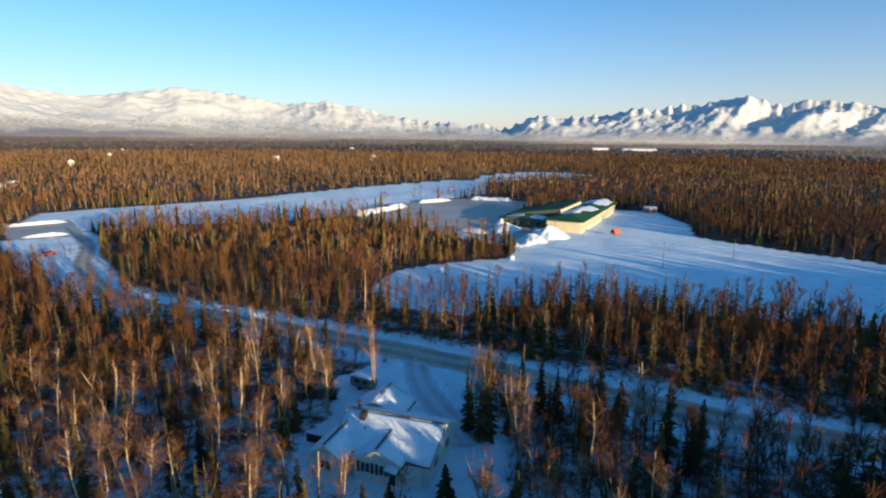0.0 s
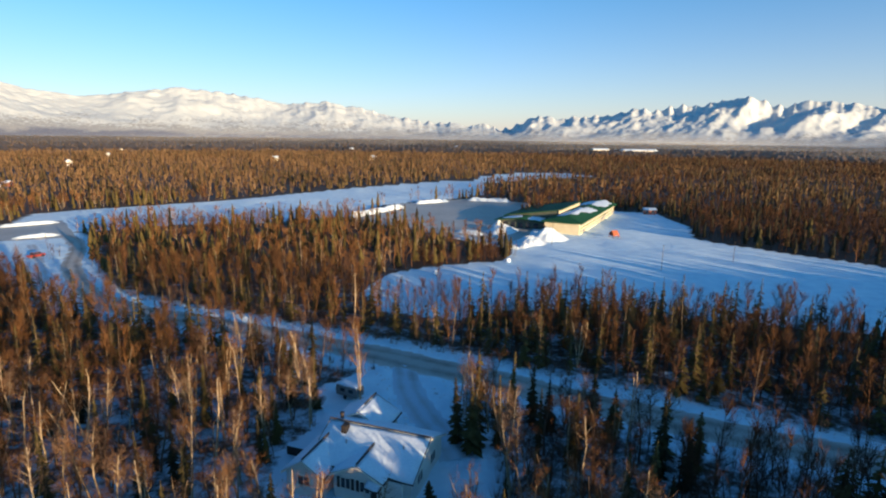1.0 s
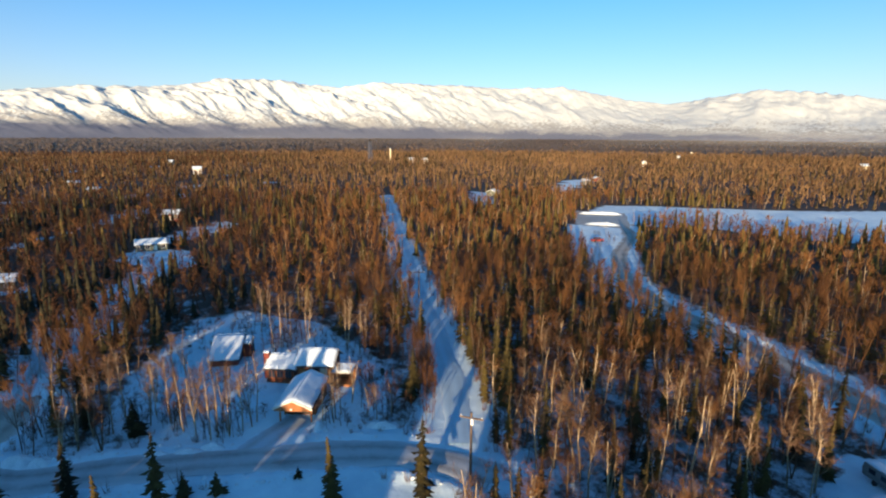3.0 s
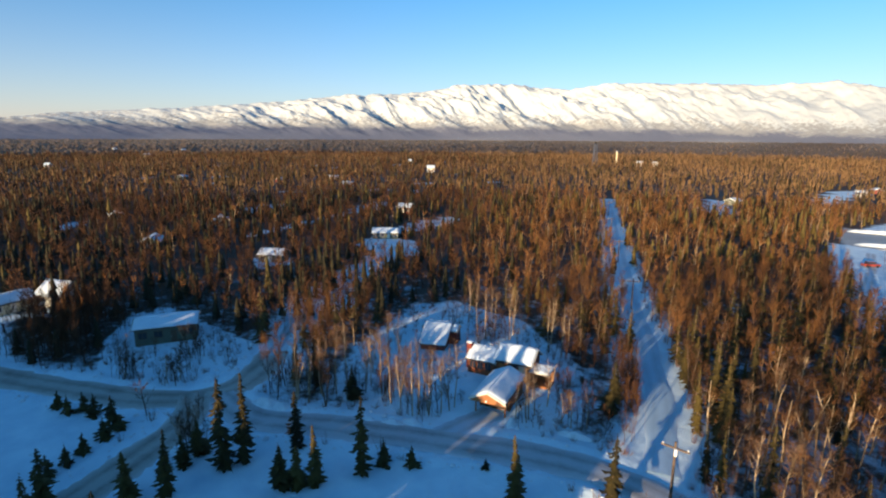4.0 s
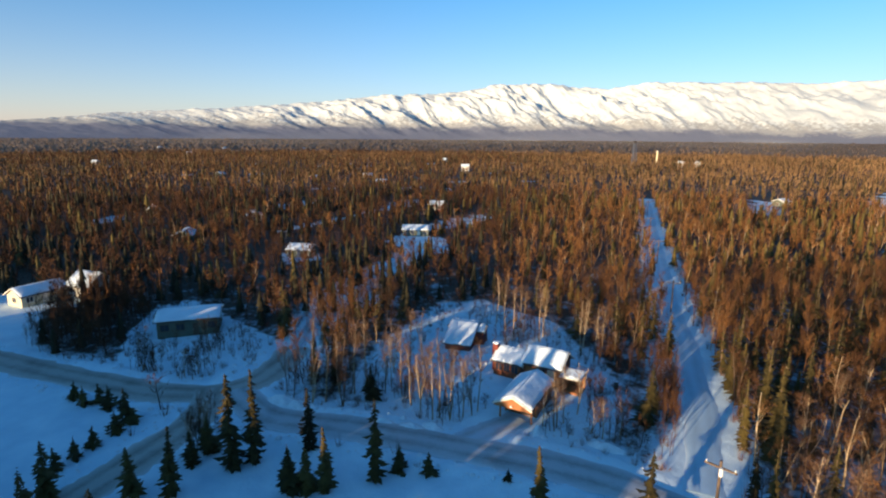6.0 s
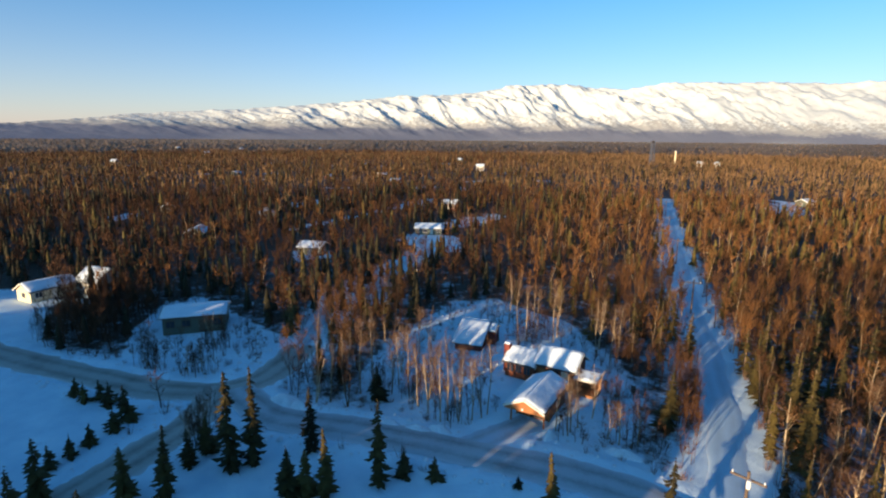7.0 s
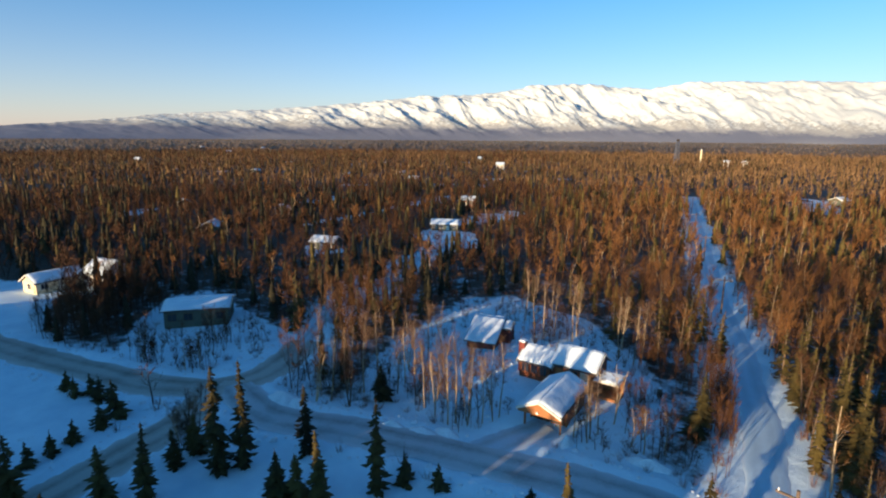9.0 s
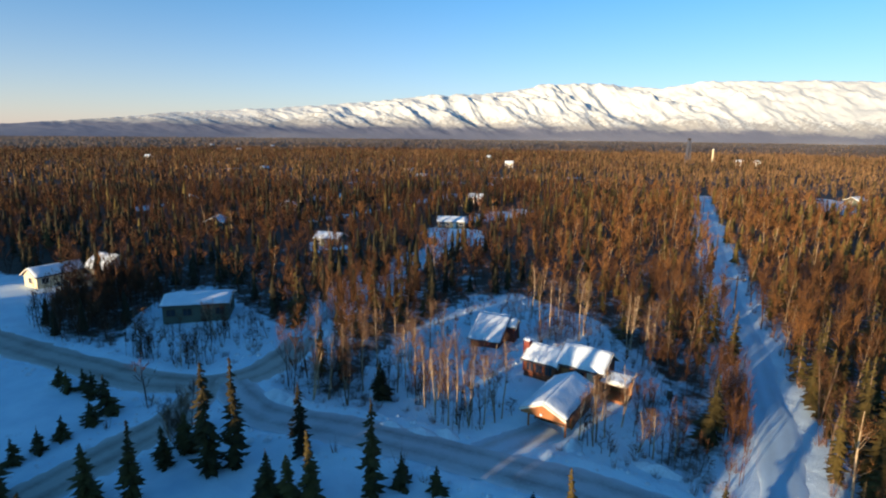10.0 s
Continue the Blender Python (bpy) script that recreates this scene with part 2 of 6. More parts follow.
CEDAR = mat("cedar_boards", (0.25, 0.095, 0.035), (0.38, 0.155, 0.055), 1.5, 0.7, 0.3, 8)
DARK_RED = mat("dark_red_boards", (0.14, 0.03, 0.022), (0.22, 0.05, 0.035), 1.2, 0.75, 0.3, 8)
GREEN_WALL = mat("grey_green_siding", (0.075, 0.09, 0.07), (0.12, 0.135, 0.10), 0.8, 0.75, 0.2, 8)
GREEN_ROOF = mat("green_metal_roof", (0.010, 0.062, 0.026), (0.022, 0.105, 0.042), 0.25, 0.75, 0.1, 4, spec=0.12)
SHINGLE = mat("dark_shingles", (0.05, 0.045, 0.045), (0.09, 0.08, 0.08), 3.0, 0.85, 0.4, 10)
TRIM = mat("pale_trim", (0.62, 0.58, 0.50), (0.75, 0.71, 0.62), 1.0, 0.6)
GLASS = mat("dark_window_glass", (0.02, 0.022, 0.028), (0.04, 0.045, 0.055), 0.5, 0.08, spec=0.6)
DARK = mat("dark_opening", (0.025, 0.02, 0.018), (0.05, 0.04, 0.035), 0.8, 0.8)
METAL = mat("galvanised_metal", (0.25, 0.26, 0.28), (0.40, 0.41, 0.43), 2.0, 0.45, metal=0.7)
TOWER_PAINT = mat("blue_grey_paint", (0.045, 0.055, 0.085), (0.09, 0.105, 0.15), 0.6, 0.6)
POLE = mat("weathered_pole", (0.08, 0.055, 0.04), (0.15, 0.11, 0.08), 2.0, 0.85, 0.3, 10)
RED_PAINT = mat("red_paint", (0.24, 0.04, 0.03), (0.32, 0.06, 0.04), 0.8, 0.35, coat=0.5)
ORANGE = mat("orange_panels", (0.36, 0.10, 0.05), (0.46, 0.14, 0.06), 0.8, 0.55)
RUBBER = mat("black_rubber", (0.015, 0.015, 0.016), (0.03, 0.03, 0.032), 3.0, 0.8)
CAMPER = mat("camper_shell", (0.15, 0.15, 0.145), (0.22, 0.215, 0.205), 0.8, 0.5)
LAMP = mat("lamp_cover", (0.75, 0.75, 0.72), (0.85, 0.85, 0.82), 1.0, 0.4)


# ---- making meshes ----
def part(name, bm, material, parent=None, label="", smooth=False):
    me = bpy.data.meshes.new(name)
    bmesh.ops.recalc_face_normals(bm, faces=bm.faces[:])
    bm.to_mesh(me)
    bm.free()
    me.materials.append(material)
    if smooth:
        me.polygons.foreach_set("use_smooth", [True] * len(me.polygons))
    ob = new(name, me)
    ob.parent = parent
    if label:
        tagged(ob, label)
    return ob


def thing(name, m, label, category, group=""):
    ob = new(name)
    ob.empty_display_size = 0.5
    ob.matrix_world = m
    return tagged(ob, label, category, group)


def raw_mesh(name, verts, tris, mats, midx=None):
    """A mesh from arrays of triangles."""
    verts, tris = np.asarray(verts, np.float32), np.asarray(tris, np.int32)
    me = bpy.data.meshes.new(name)
    me.vertices.add(len(verts))
    me.vertices.foreach_set("co", verts.ravel())
    me.loops.add(tris.size)
    me.loops.foreach_set("vertex_index", tris.ravel())
    me.polygons.add(len(tris))
    me.polygons.foreach_set("loop_start", np.arange(0, tris.size, 3, dtype=np.int32))
    for x in mats:
        me.materials.append(x)
    if midx is not None:
        me.polygons.foreach_set("material_index", np.asarray(midx, np.int32))
    me.update(calc_edges=True)
    return me


def slab(bm, pts, thick):
    """A flat polygon of any tilt with its thickness hanging down."""
    top = [bm.verts.new(p) for p in pts]
    low = [bm.verts.new((p[0], p[1], p[2] - thick)) for p in pts]
    bm.faces.new(top)
    bm.faces.new(low[::-1])
    n = len(pts)
    for i in range(n):
        bm.faces.new((top[i], low[i], low[(i + 1) % n], top[(i + 1) % n]))


def prism(bm, section, x0, x1):
    """A cross-section of (y, z) points drawn out along x."""
    a = [bm.verts.new((x0, y, z)) for y, z in section]
    b = [bm.verts.new((x1, y, z)) for y, z in section]
    bm.faces.new(a)
    bm.faces.new(b[::-1])
    n = len(section)
    for i in range(n):
        bm.faces.new((a[i], b[i], b[(i + 1) % n], a[(i + 1) % n]))


def box(bm, x0, x1, y0, y1, z0, z1):
    slab(bm, [(x0, y0, z1), (x1, y0, z1), (x1, y1, z1), (x0, y1, z1)], z1 - z0)


def pipe(bm, a, b, r0, r1, n=8):
    a, b = Vector(a), Vector(b)
    q = (b - a).to_track_quat("Z", "Y")
    rings = []
    for p, r in ((a, r0), (b, r1)):
        rings.append([bm.verts.new(p + q @ Vector((r * math.cos(k * math.tau / n), r * math.sin(k * math.tau / n), 0))) for k in range(n)])
    for k in range(n):
        bm.faces.new((rings[0][k], rings[0][(k + 1) % n], rings[1][(k + 1) % n], rings[1][k]))
    bm.faces.new(rings[0][::-1])
    bm.faces.new(rings[1])


# ---- the plan, in metres ----
MAIN_ROAD = [(120, 17), (95, 29), (75, 38), (52.5, 49.5), (38, 56), (22, 64), (10, 70.6), (0, 75.5), (-9, 80), (-25, 87), (-46, 95.5), (-60, 101), (-70, 107.5)]
BEND_ROAD = [(-67, 105.5), (-72, 109), (-84, 122), (-96, 138), (-106, 156), (-116, 170), (-126, 180)]
LOOP_LANE = [(-72, 102), (-80, 109), (-89, 118), (-102, 135), (-114, 150), (-125, 163)]
EAST_ROAD = [(-130, -130), (-110, -90), (-86, -51), (-80, -41), (-75.5, -32.5), (-71.5, -25), (-69.8, -18), (-71.5, -12.5), (-77, -9.2), (-84, -7.5)]
BACK_LANE = [(-82, -8), (-93, -6), (-104, -4), (-116, 0), (-124, 5), (-150, 18), (-165, 24)]
NEAR_ROAD = [(-70, -14), (-66, -11.5), (-62, -8), (-60.2, -4), (-58.3, 1), (-55.8, 6), (-53.3, 11), (-50.8, 15.5), (-48.2, 20.5), (-44.5, 26), (-40, 30), (-34, 33)]
BRANCH = [(-71, -17), (-66, -16.5), (-62, -17), (-57, -19.6), (-51, -23), (-40, -29), (-25, -37), (0, -50)]
TRAIL_LINE = [(-41, 34), (-47, 38), (-56, 44), (-65, 48.6), (-78, 55.8), (-91, 61.6), (-119, 76.6), (-164, 100), (-273, 159)]
DRIVE = [(-3, 77), (-2.6, 72), (-1.6, 66), (0.5, 60), (3.2, 54), (4.5, 50)]
YARD_DRIVE = [(-53.4, 13.5), (-55.3, 17), (-57.5, 21)]

BEND_LOT = [(-166, 199), (-147, 211), (-120, 177), (-138, 167)]
SCHOOL_LOT = [(-36, 228), (-22, 276), (21, 306), (55, 285), (38, 240), (41, 214), (30, 168), (15, 176), (3, 190), (-30, 220)]
FIELD = [(-163, 205), (-124, 186), (-104, 200), (-70, 212), (-35, 232), (-26, 272), (10, 305), (30, 330), (38, 440), (6, 422), (-23, 393), (-64, 346), (-101, 294), (-132, 262), (-161, 239), (-172, 227)]
FIELD_FAR = [(30, 400), (70, 440), (120, 470), (142, 500), (124, 532), (70, 524), (36, 474)]
SCHOOLYARD = [(-9, 101), (-15, 116), (-11, 131), (-2, 140), (21, 148), (30, 178), (40, 215), (60, 260), (88, 262), (104, 252), (106, 220), (94, 187), (101, 175), (119, 156), (150, 128), (150, 70), (98, 88), (75, 93), (52, 99), (34, 105), (18, 104), (6, 97)]
HOUSE_PLOT = [(-15, 41), (-15.5, 52), (-12.5, 58), (-14, 68), (-6, 74), (5, 72), (4, 58), (8, 52), (8, 42), (3, 37), (-6, 37)]
RED_YARD = [(-72, 1), (-84, 6), (-104, 19), (-104, 28), (-90, 37), (-81, 37), (-73, 39), (-63, 36.5), (-56, 33), (-50, 27), (-55, 12), (-59, 5), (-64, 3)]
NEAR_YARD = [(-62, -13), (-56, 3), (-47, 20), (-40, 27), (-33, 30), (-26, 22), (-25, -20), (-38, -27), (-52, -20)]
SPRUCE_YARD = [(-90, -66), (-81, -47), (-74, -38), (-70, -30), (-64, -22), (-50, -26), (-38, -34), (-50, -62)]
GREEN_PLOT = [(-96, -36), (-108, -36), (-112, -29), (-101, -21), (-88, -11), (-75, -14), (-75, -27), (-82, -33)]
WEST_PLOT = [(-86, -50), (-90, -47.5), (-109, -57), (-116, -59), (-121, -66), (-124, -76), (-116, -86), (-100, -75)]
TRAIL_CORNER = [(-46, 28), (-50, 27), (-56, 32.5), (-66, 37), (-72, 41), (-70, 50), (-60, 44), (-45, 36)]
PLOT_A = [(-144, -16), (-145, -7), (-157, -8), (-156, -18)]
PLOT_B = [(-150, 20), (-152, 29), (-174, 32), (-186, 20), (-170, 12)]
FAR_PLOT_A = [(-200, 175), (-212, 190), (-250, 222), (-262, 212), (-225, 180)]
FAR_PLOT_B = [(-226, 262), (-275, 345), (-290, 330), (-240, 262)]
LOT_FRONT = [(-8, 186), (3, 190), (15, 176), (30, 168), (25, 152), (12, 150), (-2, 155), (-10, 170)]
BEND_FRONT = [(-142, 166), (-120, 178), (-108, 158), (-91, 132), (-101, 122), (-120, 142)]
OPEN = [BEND_FRONT, BEND_LOT, SCHOOL_LOT, FIELD, FIELD_FAR, SCHOOLYARD, HOUSE_PLOT, RED_YARD, NEAR_YARD, SPRUCE_YARD, GREEN_PLOT, WEST_PLOT, PLOT_A, PLOT_B, FAR_PLOT_A, FAR_PLOT_B]
# name, line, half width, clear strip beside it, lift, material
ROADS = [
    ("road_main", MAIN_ROAD, 3.5, 3.5, 0.030, ROAD),
    ("road_bend", BEND_ROAD, 2.7, 1.6, 0.032, ROAD),
    ("road_loop", LOOP_LANE, 1.5, 0.6, 0.045, LANE),
    ("road_back", BACK_LANE, 1.1, -0.8, 0.050, LANE),
    ("road_east", EAST_ROAD, 2.7, 1.6, 0.040, ROAD),
    ("road_near", NEAR_ROAD, 2.6, 1.8, 0.055, SNOW_ROAD),
    ("road_branch", BRANCH, 2.5, 1.5, 0.070, ROAD),
    ("road_trail", TRAIL_LINE, 1.9, 0.7, 0.035, TRAIL),
    ("road_drive", DRIVE, 2.3, 1.0, 0.000, LANE),
    ("road_yard_drive", YARD_DRIVE, 2.2, 0.6, 0.005, LANE),
]


def smooth_line(pts, step=1.5):
    out = []
    p = [Vector((*pts[0], 0)) * 2 - Vector((*pts[1], 0))] + [Vector((*q, 0)) for q in pts] + [Vector((*pts[-1], 0)) * 2 - Vector((*pts[-2], 0))]
    for i in range(1, len(p) - 2):
        n = max(2, int((p[i + 1] - p[i]).length / step))
        for k in range(n):
            t = k / n
            q = 0.5 * (2 * p[i] + (p[i + 1] - p[i - 1]) * t + (2 * p[i - 1] - 5 * p[i] + 4 * p[i + 1] - p[i + 2]) * t * t + (3 * p[i] - p[i - 1] - 3 * p[i + 1] + p[i + 2]) * t ** 3)
            out.append((q.x, q.y))
    out.append(pts[-1])
    return np.array(out)


def line_distance(x, y, line):
    best = np.full(x.shape, 1e9)
    for (ax, ay), (bx, by) in zip(line[:-1], line[1:]):
        dx, dy = bx - ax, by - ay
        t = np.clip(((x - ax) * dx + (y - ay) * dy) / (dx * dx + dy * dy + 1e-9), 0, 1)
        best = np.minimum(best, np.hypot(x - ax - t * dx, y - ay - t * dy))
    return best


def inside(x, y, poly):
    hit = np.zeros(x.shape, bool)
    n = len(poly)
    for i in range(n):
        (ax, ay), (bx, by) = poly[i], poly[(i + 1) % n]
        cross = (ay > y) != (by > y)
        with np.errstate(divide="ignore", invalid="ignore"):
            hit ^= cross & (x < (bx - ax) * (y - ay) / (by - ay + 1e-12) + ax)
    return hit


rng = np.random.default_rng(7)
WAVES = [(rng.uniform(0.02, 0.5), rng.uniform(0, math.tau), rng.uniform(0, math.tau)) for _ in range(22)]


def rolling(x, y):
    z = np.zeros_like(x)
    for f, a, ph in WAVES:
        z += np.sin((x * math.cos(a) + y * math.sin(a)) * f + ph + 1.7 * np.sin(0.31 * f * (x * math.sin(a) - y * math.cos(a)))) * 0.045 * (0.12 / f) ** 0.35
    return z


def glade(x, y):
    """Small clearings in the western woods."""
    n = np.sin(x * 0.047 + 2.0 * np.sin(y * 0.033)) * np.cos(y * 0.061 + 1.7 * np.sin(x * 0.029))
    return (n > 0.80) & (x < -105) & (y < -0.38 * x) & (np.hypot(x, y) < 700) & (np.hypot(x + 150, y + 78) > 42)


LINES = [(smooth_line(l, 4.0), h, c, name) for name, l, h, c, _, _ in ROADS]


def road_gap(x, y):
    """Distance past the nearest road's edge."""
    best = np.full(x.shape, 1e9)
    for l, h, c, name in LINES:
        best = np.minimum(best, line_distance(x, y, l) - h)
    return best


def ground_z(x, y):
    x, y = np.asarray(x, float), np.asarray(y, float)
    near = np.hypot(x + 40, y - 60) < 420
    d = np.full(x.shape, 1e9)
    if near.any():
        d[near] = road_gap(x[near], y[near])
    z = rolling(x, y) * np.clip(d / 3.0, 0.05, 1)
    bank = 0.45 * np.exp(-((d - 1.0) / 0.8) ** 2) * (0.6 + 0.3 * np.sin(x * 0.9 + np.sin(y * 0.6) * 2) * np.cos(y * 0.7) + 0.16 * np.sin(x * 1.5 + y * 0.7 + 2 * np.sin(y * 0.8)) * np.cos(y * 1.3 - x * 0.5))
    trail = LINES[7][0]
    bank[near] *= np.where(line_distance(x[near], y[near], trail) < 6, 0.2, 1.0)
    z = z + bank
    z = np.where(d < 0.25, -0.10, z)
    lots = inside(x, y, BEND_LOT) | inside(x, y, SCHOOL_LOT)
    return np.where(lots, -0.15, z)


# ---- ground, one sheet to the horizon ----
def steps(lo, hi, fine, mid_lo, mid_hi, mid, end):
    a = list(np.arange(lo, hi, fine))
    v, s = hi, mid
    while v < mid_hi:
        a.append(v)
        v += mid
    while v < end:
        a.append(v)
        s *= 1.11
        v += s
    a.append(end)
    v, s, b = lo, mid, []
    while v > mid_lo:
        v -= mid
        b.append(v)
    while v > -end:
        s *= 1.11
        v -= s
        b.append(max(v, -end))
    return np.array(b[::-1] + a)


def make_ground():
    gx = steps(-100, 62, 0.95, -180, 125, 2.6, 4700)
    gy = steps(-40, 108, 0.95, -90, 290, 2.6, 4700)
    x, y = np.meshgrid(gx, gy)
    z = ground_z(x.ravel(), y.ravel())
    nx, ny = len(gx), len(gy)
    i = (np.arange(ny - 1)[:, None] * nx + np.arange(nx - 1)).ravel()
    tris = np.concatenate([np.stack([i, i + 1, i + nx + 1], 1), np.stack([i, i + nx + 1, i + nx], 1)])
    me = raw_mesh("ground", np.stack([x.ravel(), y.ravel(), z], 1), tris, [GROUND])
    me.polygons.foreach_set("use_smooth", [True] * len(me.polygons))
    xr, yr = x.ravel(), y.ravel()
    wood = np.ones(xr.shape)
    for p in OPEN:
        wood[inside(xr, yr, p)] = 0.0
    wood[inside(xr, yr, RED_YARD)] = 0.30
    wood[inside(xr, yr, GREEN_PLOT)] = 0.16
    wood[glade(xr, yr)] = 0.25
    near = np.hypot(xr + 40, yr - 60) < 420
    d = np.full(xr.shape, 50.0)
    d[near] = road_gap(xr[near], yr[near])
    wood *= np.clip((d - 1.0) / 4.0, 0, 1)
    # more brown farther out, where it darkens the floor as painted shade
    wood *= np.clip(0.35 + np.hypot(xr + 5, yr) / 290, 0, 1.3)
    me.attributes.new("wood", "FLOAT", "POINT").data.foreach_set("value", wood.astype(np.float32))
    return tagged(new("ground", me), "blue-tinted snow cover with leaf litter and tree shade in its colour", "ground", kind="structure")


def make_road(name, line, half, lift, material):
    p = smooth_line(line, 1.2)
    t = np.gradient(p, axis=0)
    t /= np.linalg.norm(t, axis=1)[:, None]
    n = np.stack([-t[:, 1], t[:, 0]], 1)
    k = np.linspace(-1, 1, 9)
    s = np.arange(len(p))
    verts, across = [], []
    for c in k:
        wob = 1 + (0.10 * np.sin(s * 0.37 + 3 * c) + 0.07 * np.sin(s * 1.13 + 5 * c)) * (abs(c) == 1)
        q = p + n * (c * half * wob)[:, None]
        rut = -0.02 * (abs(abs(c) - 0.5) < 0.13)
        verts.append(np.stack([q[:, 0], q[:, 1], np.full(len(p), lift + 0.05 * (1 - c * c) + rut - 0.1 * (abs(c) == 1))], 1))
        across.append(np.full(len(p), c))
    m = len(p)
    tris = []
    for c in range(8):
        i = c * m + np.arange(m - 1)
        tris += [np.stack([i, i + 1, i + m + 1], 1), np.stack([i, i + m + 1, i + m], 1)]
    me = raw_mesh(name, np.concatenate(verts), np.concatenate(tris)[:, ::-1], [material])
    me.polygons.foreach_set("use_smooth", [True] * len(me.polygons))
    me.attributes.new("across", "FLOAT", "POINT").data.foreach_set("value", np.concatenate(across).astype(np.float32))
    return new(name, me)


def make_lot(name, poly, z, material):
    bm = bmesh.new()
    pts = []
    n = len(poly)
    for i in range(n):
        a, b = Vector(poly[i]), Vector(poly[(i + 1) % n])
        for k in range(8):
            q = a.lerp(b, k / 8)
            pts.append((q.x + 0.5 * math.sin(i * 3 + k * 1.9), q.y + 0.5 * math.cos(i * 2 + k * 2.3), z))
    slab(bm, pts, 0.1)
    return part(name, bm, material)


ground = make_ground()
ROAD_WORDS = {
    "road_main": "packed snow and grit road with dark wheel tracks", "road_bend": "snowy road curving into a sunlit lay-by", "road_loop": "narrow snowy lane bending beside the road",
    "road_back": "narrow snowy lane running back through the woods", "road_east": "ploughed gravel road with snow banks", "road_near": "ploughed residential road with dark icy tracks",
    "road_branch": "narrow ploughed road past a snowy yard", "road_trail": "straight snow-covered utility trail cut through woods",
    "road_drive": "snowy house driveway with curved tyre tracks", "road_yard_drive": "trodden snowy drive before a carport"}
for name, line, half, clear, lift, material in ROADS:
    tagged(make_road(name, line, half, lift, material), ROAD_WORDS[name], "road", kind="structure")
tagged(make_lot("pavement_school", SCHOOL_LOT, 0.0, LOT), "wide icy grey car park with ploughed edges", "car park", kind="structure")
tagged(make_lot("pavement_bend", BEND_LOT, 0.0, LOT), "small grey lay-by cleared of snow at the road bend", "lay-by", kind="structure")


# ---- mountains ----
# heading (degrees left of the first view) and height of the skyline (degrees)
SKYLINE = [(-95, 1.2), (-75, 2.0), (-60, 2.5), (-48, 2.7), (-38.5, 2.55), (-33.7, 3.24), (-31.1, 3.0), (-28.6, 3.49), (-23, 2.87), (-18, 2.26), (-12.6, 1.7), (-9.3, 1.79), (-7.3, 0.77), (-3, 0.95), (3.3, 1.43), (7.3, 2.32), (10.6, 2.96), (15.5, 2.68), (19.6, 3.45), (24.9, 3.9), (29.8, 3.15), (32.5, 2.8), (36.5, 3.38), (42.5, 4.56), (47.5, 4.44), (53.2, 4.71), (61.1, 5.01), (64.4, 4.42), (66.6, 4.64), (71.3, 4.95), (75.5, 4.74), (79.7, 4.12), (86.8, 3.8), (92.5, 3.13), (101.3, 2.36), (110.4, 1.78), (117.1, 1.02), (123.7, 0.42), (135, 0.2), (160, 0.3)]


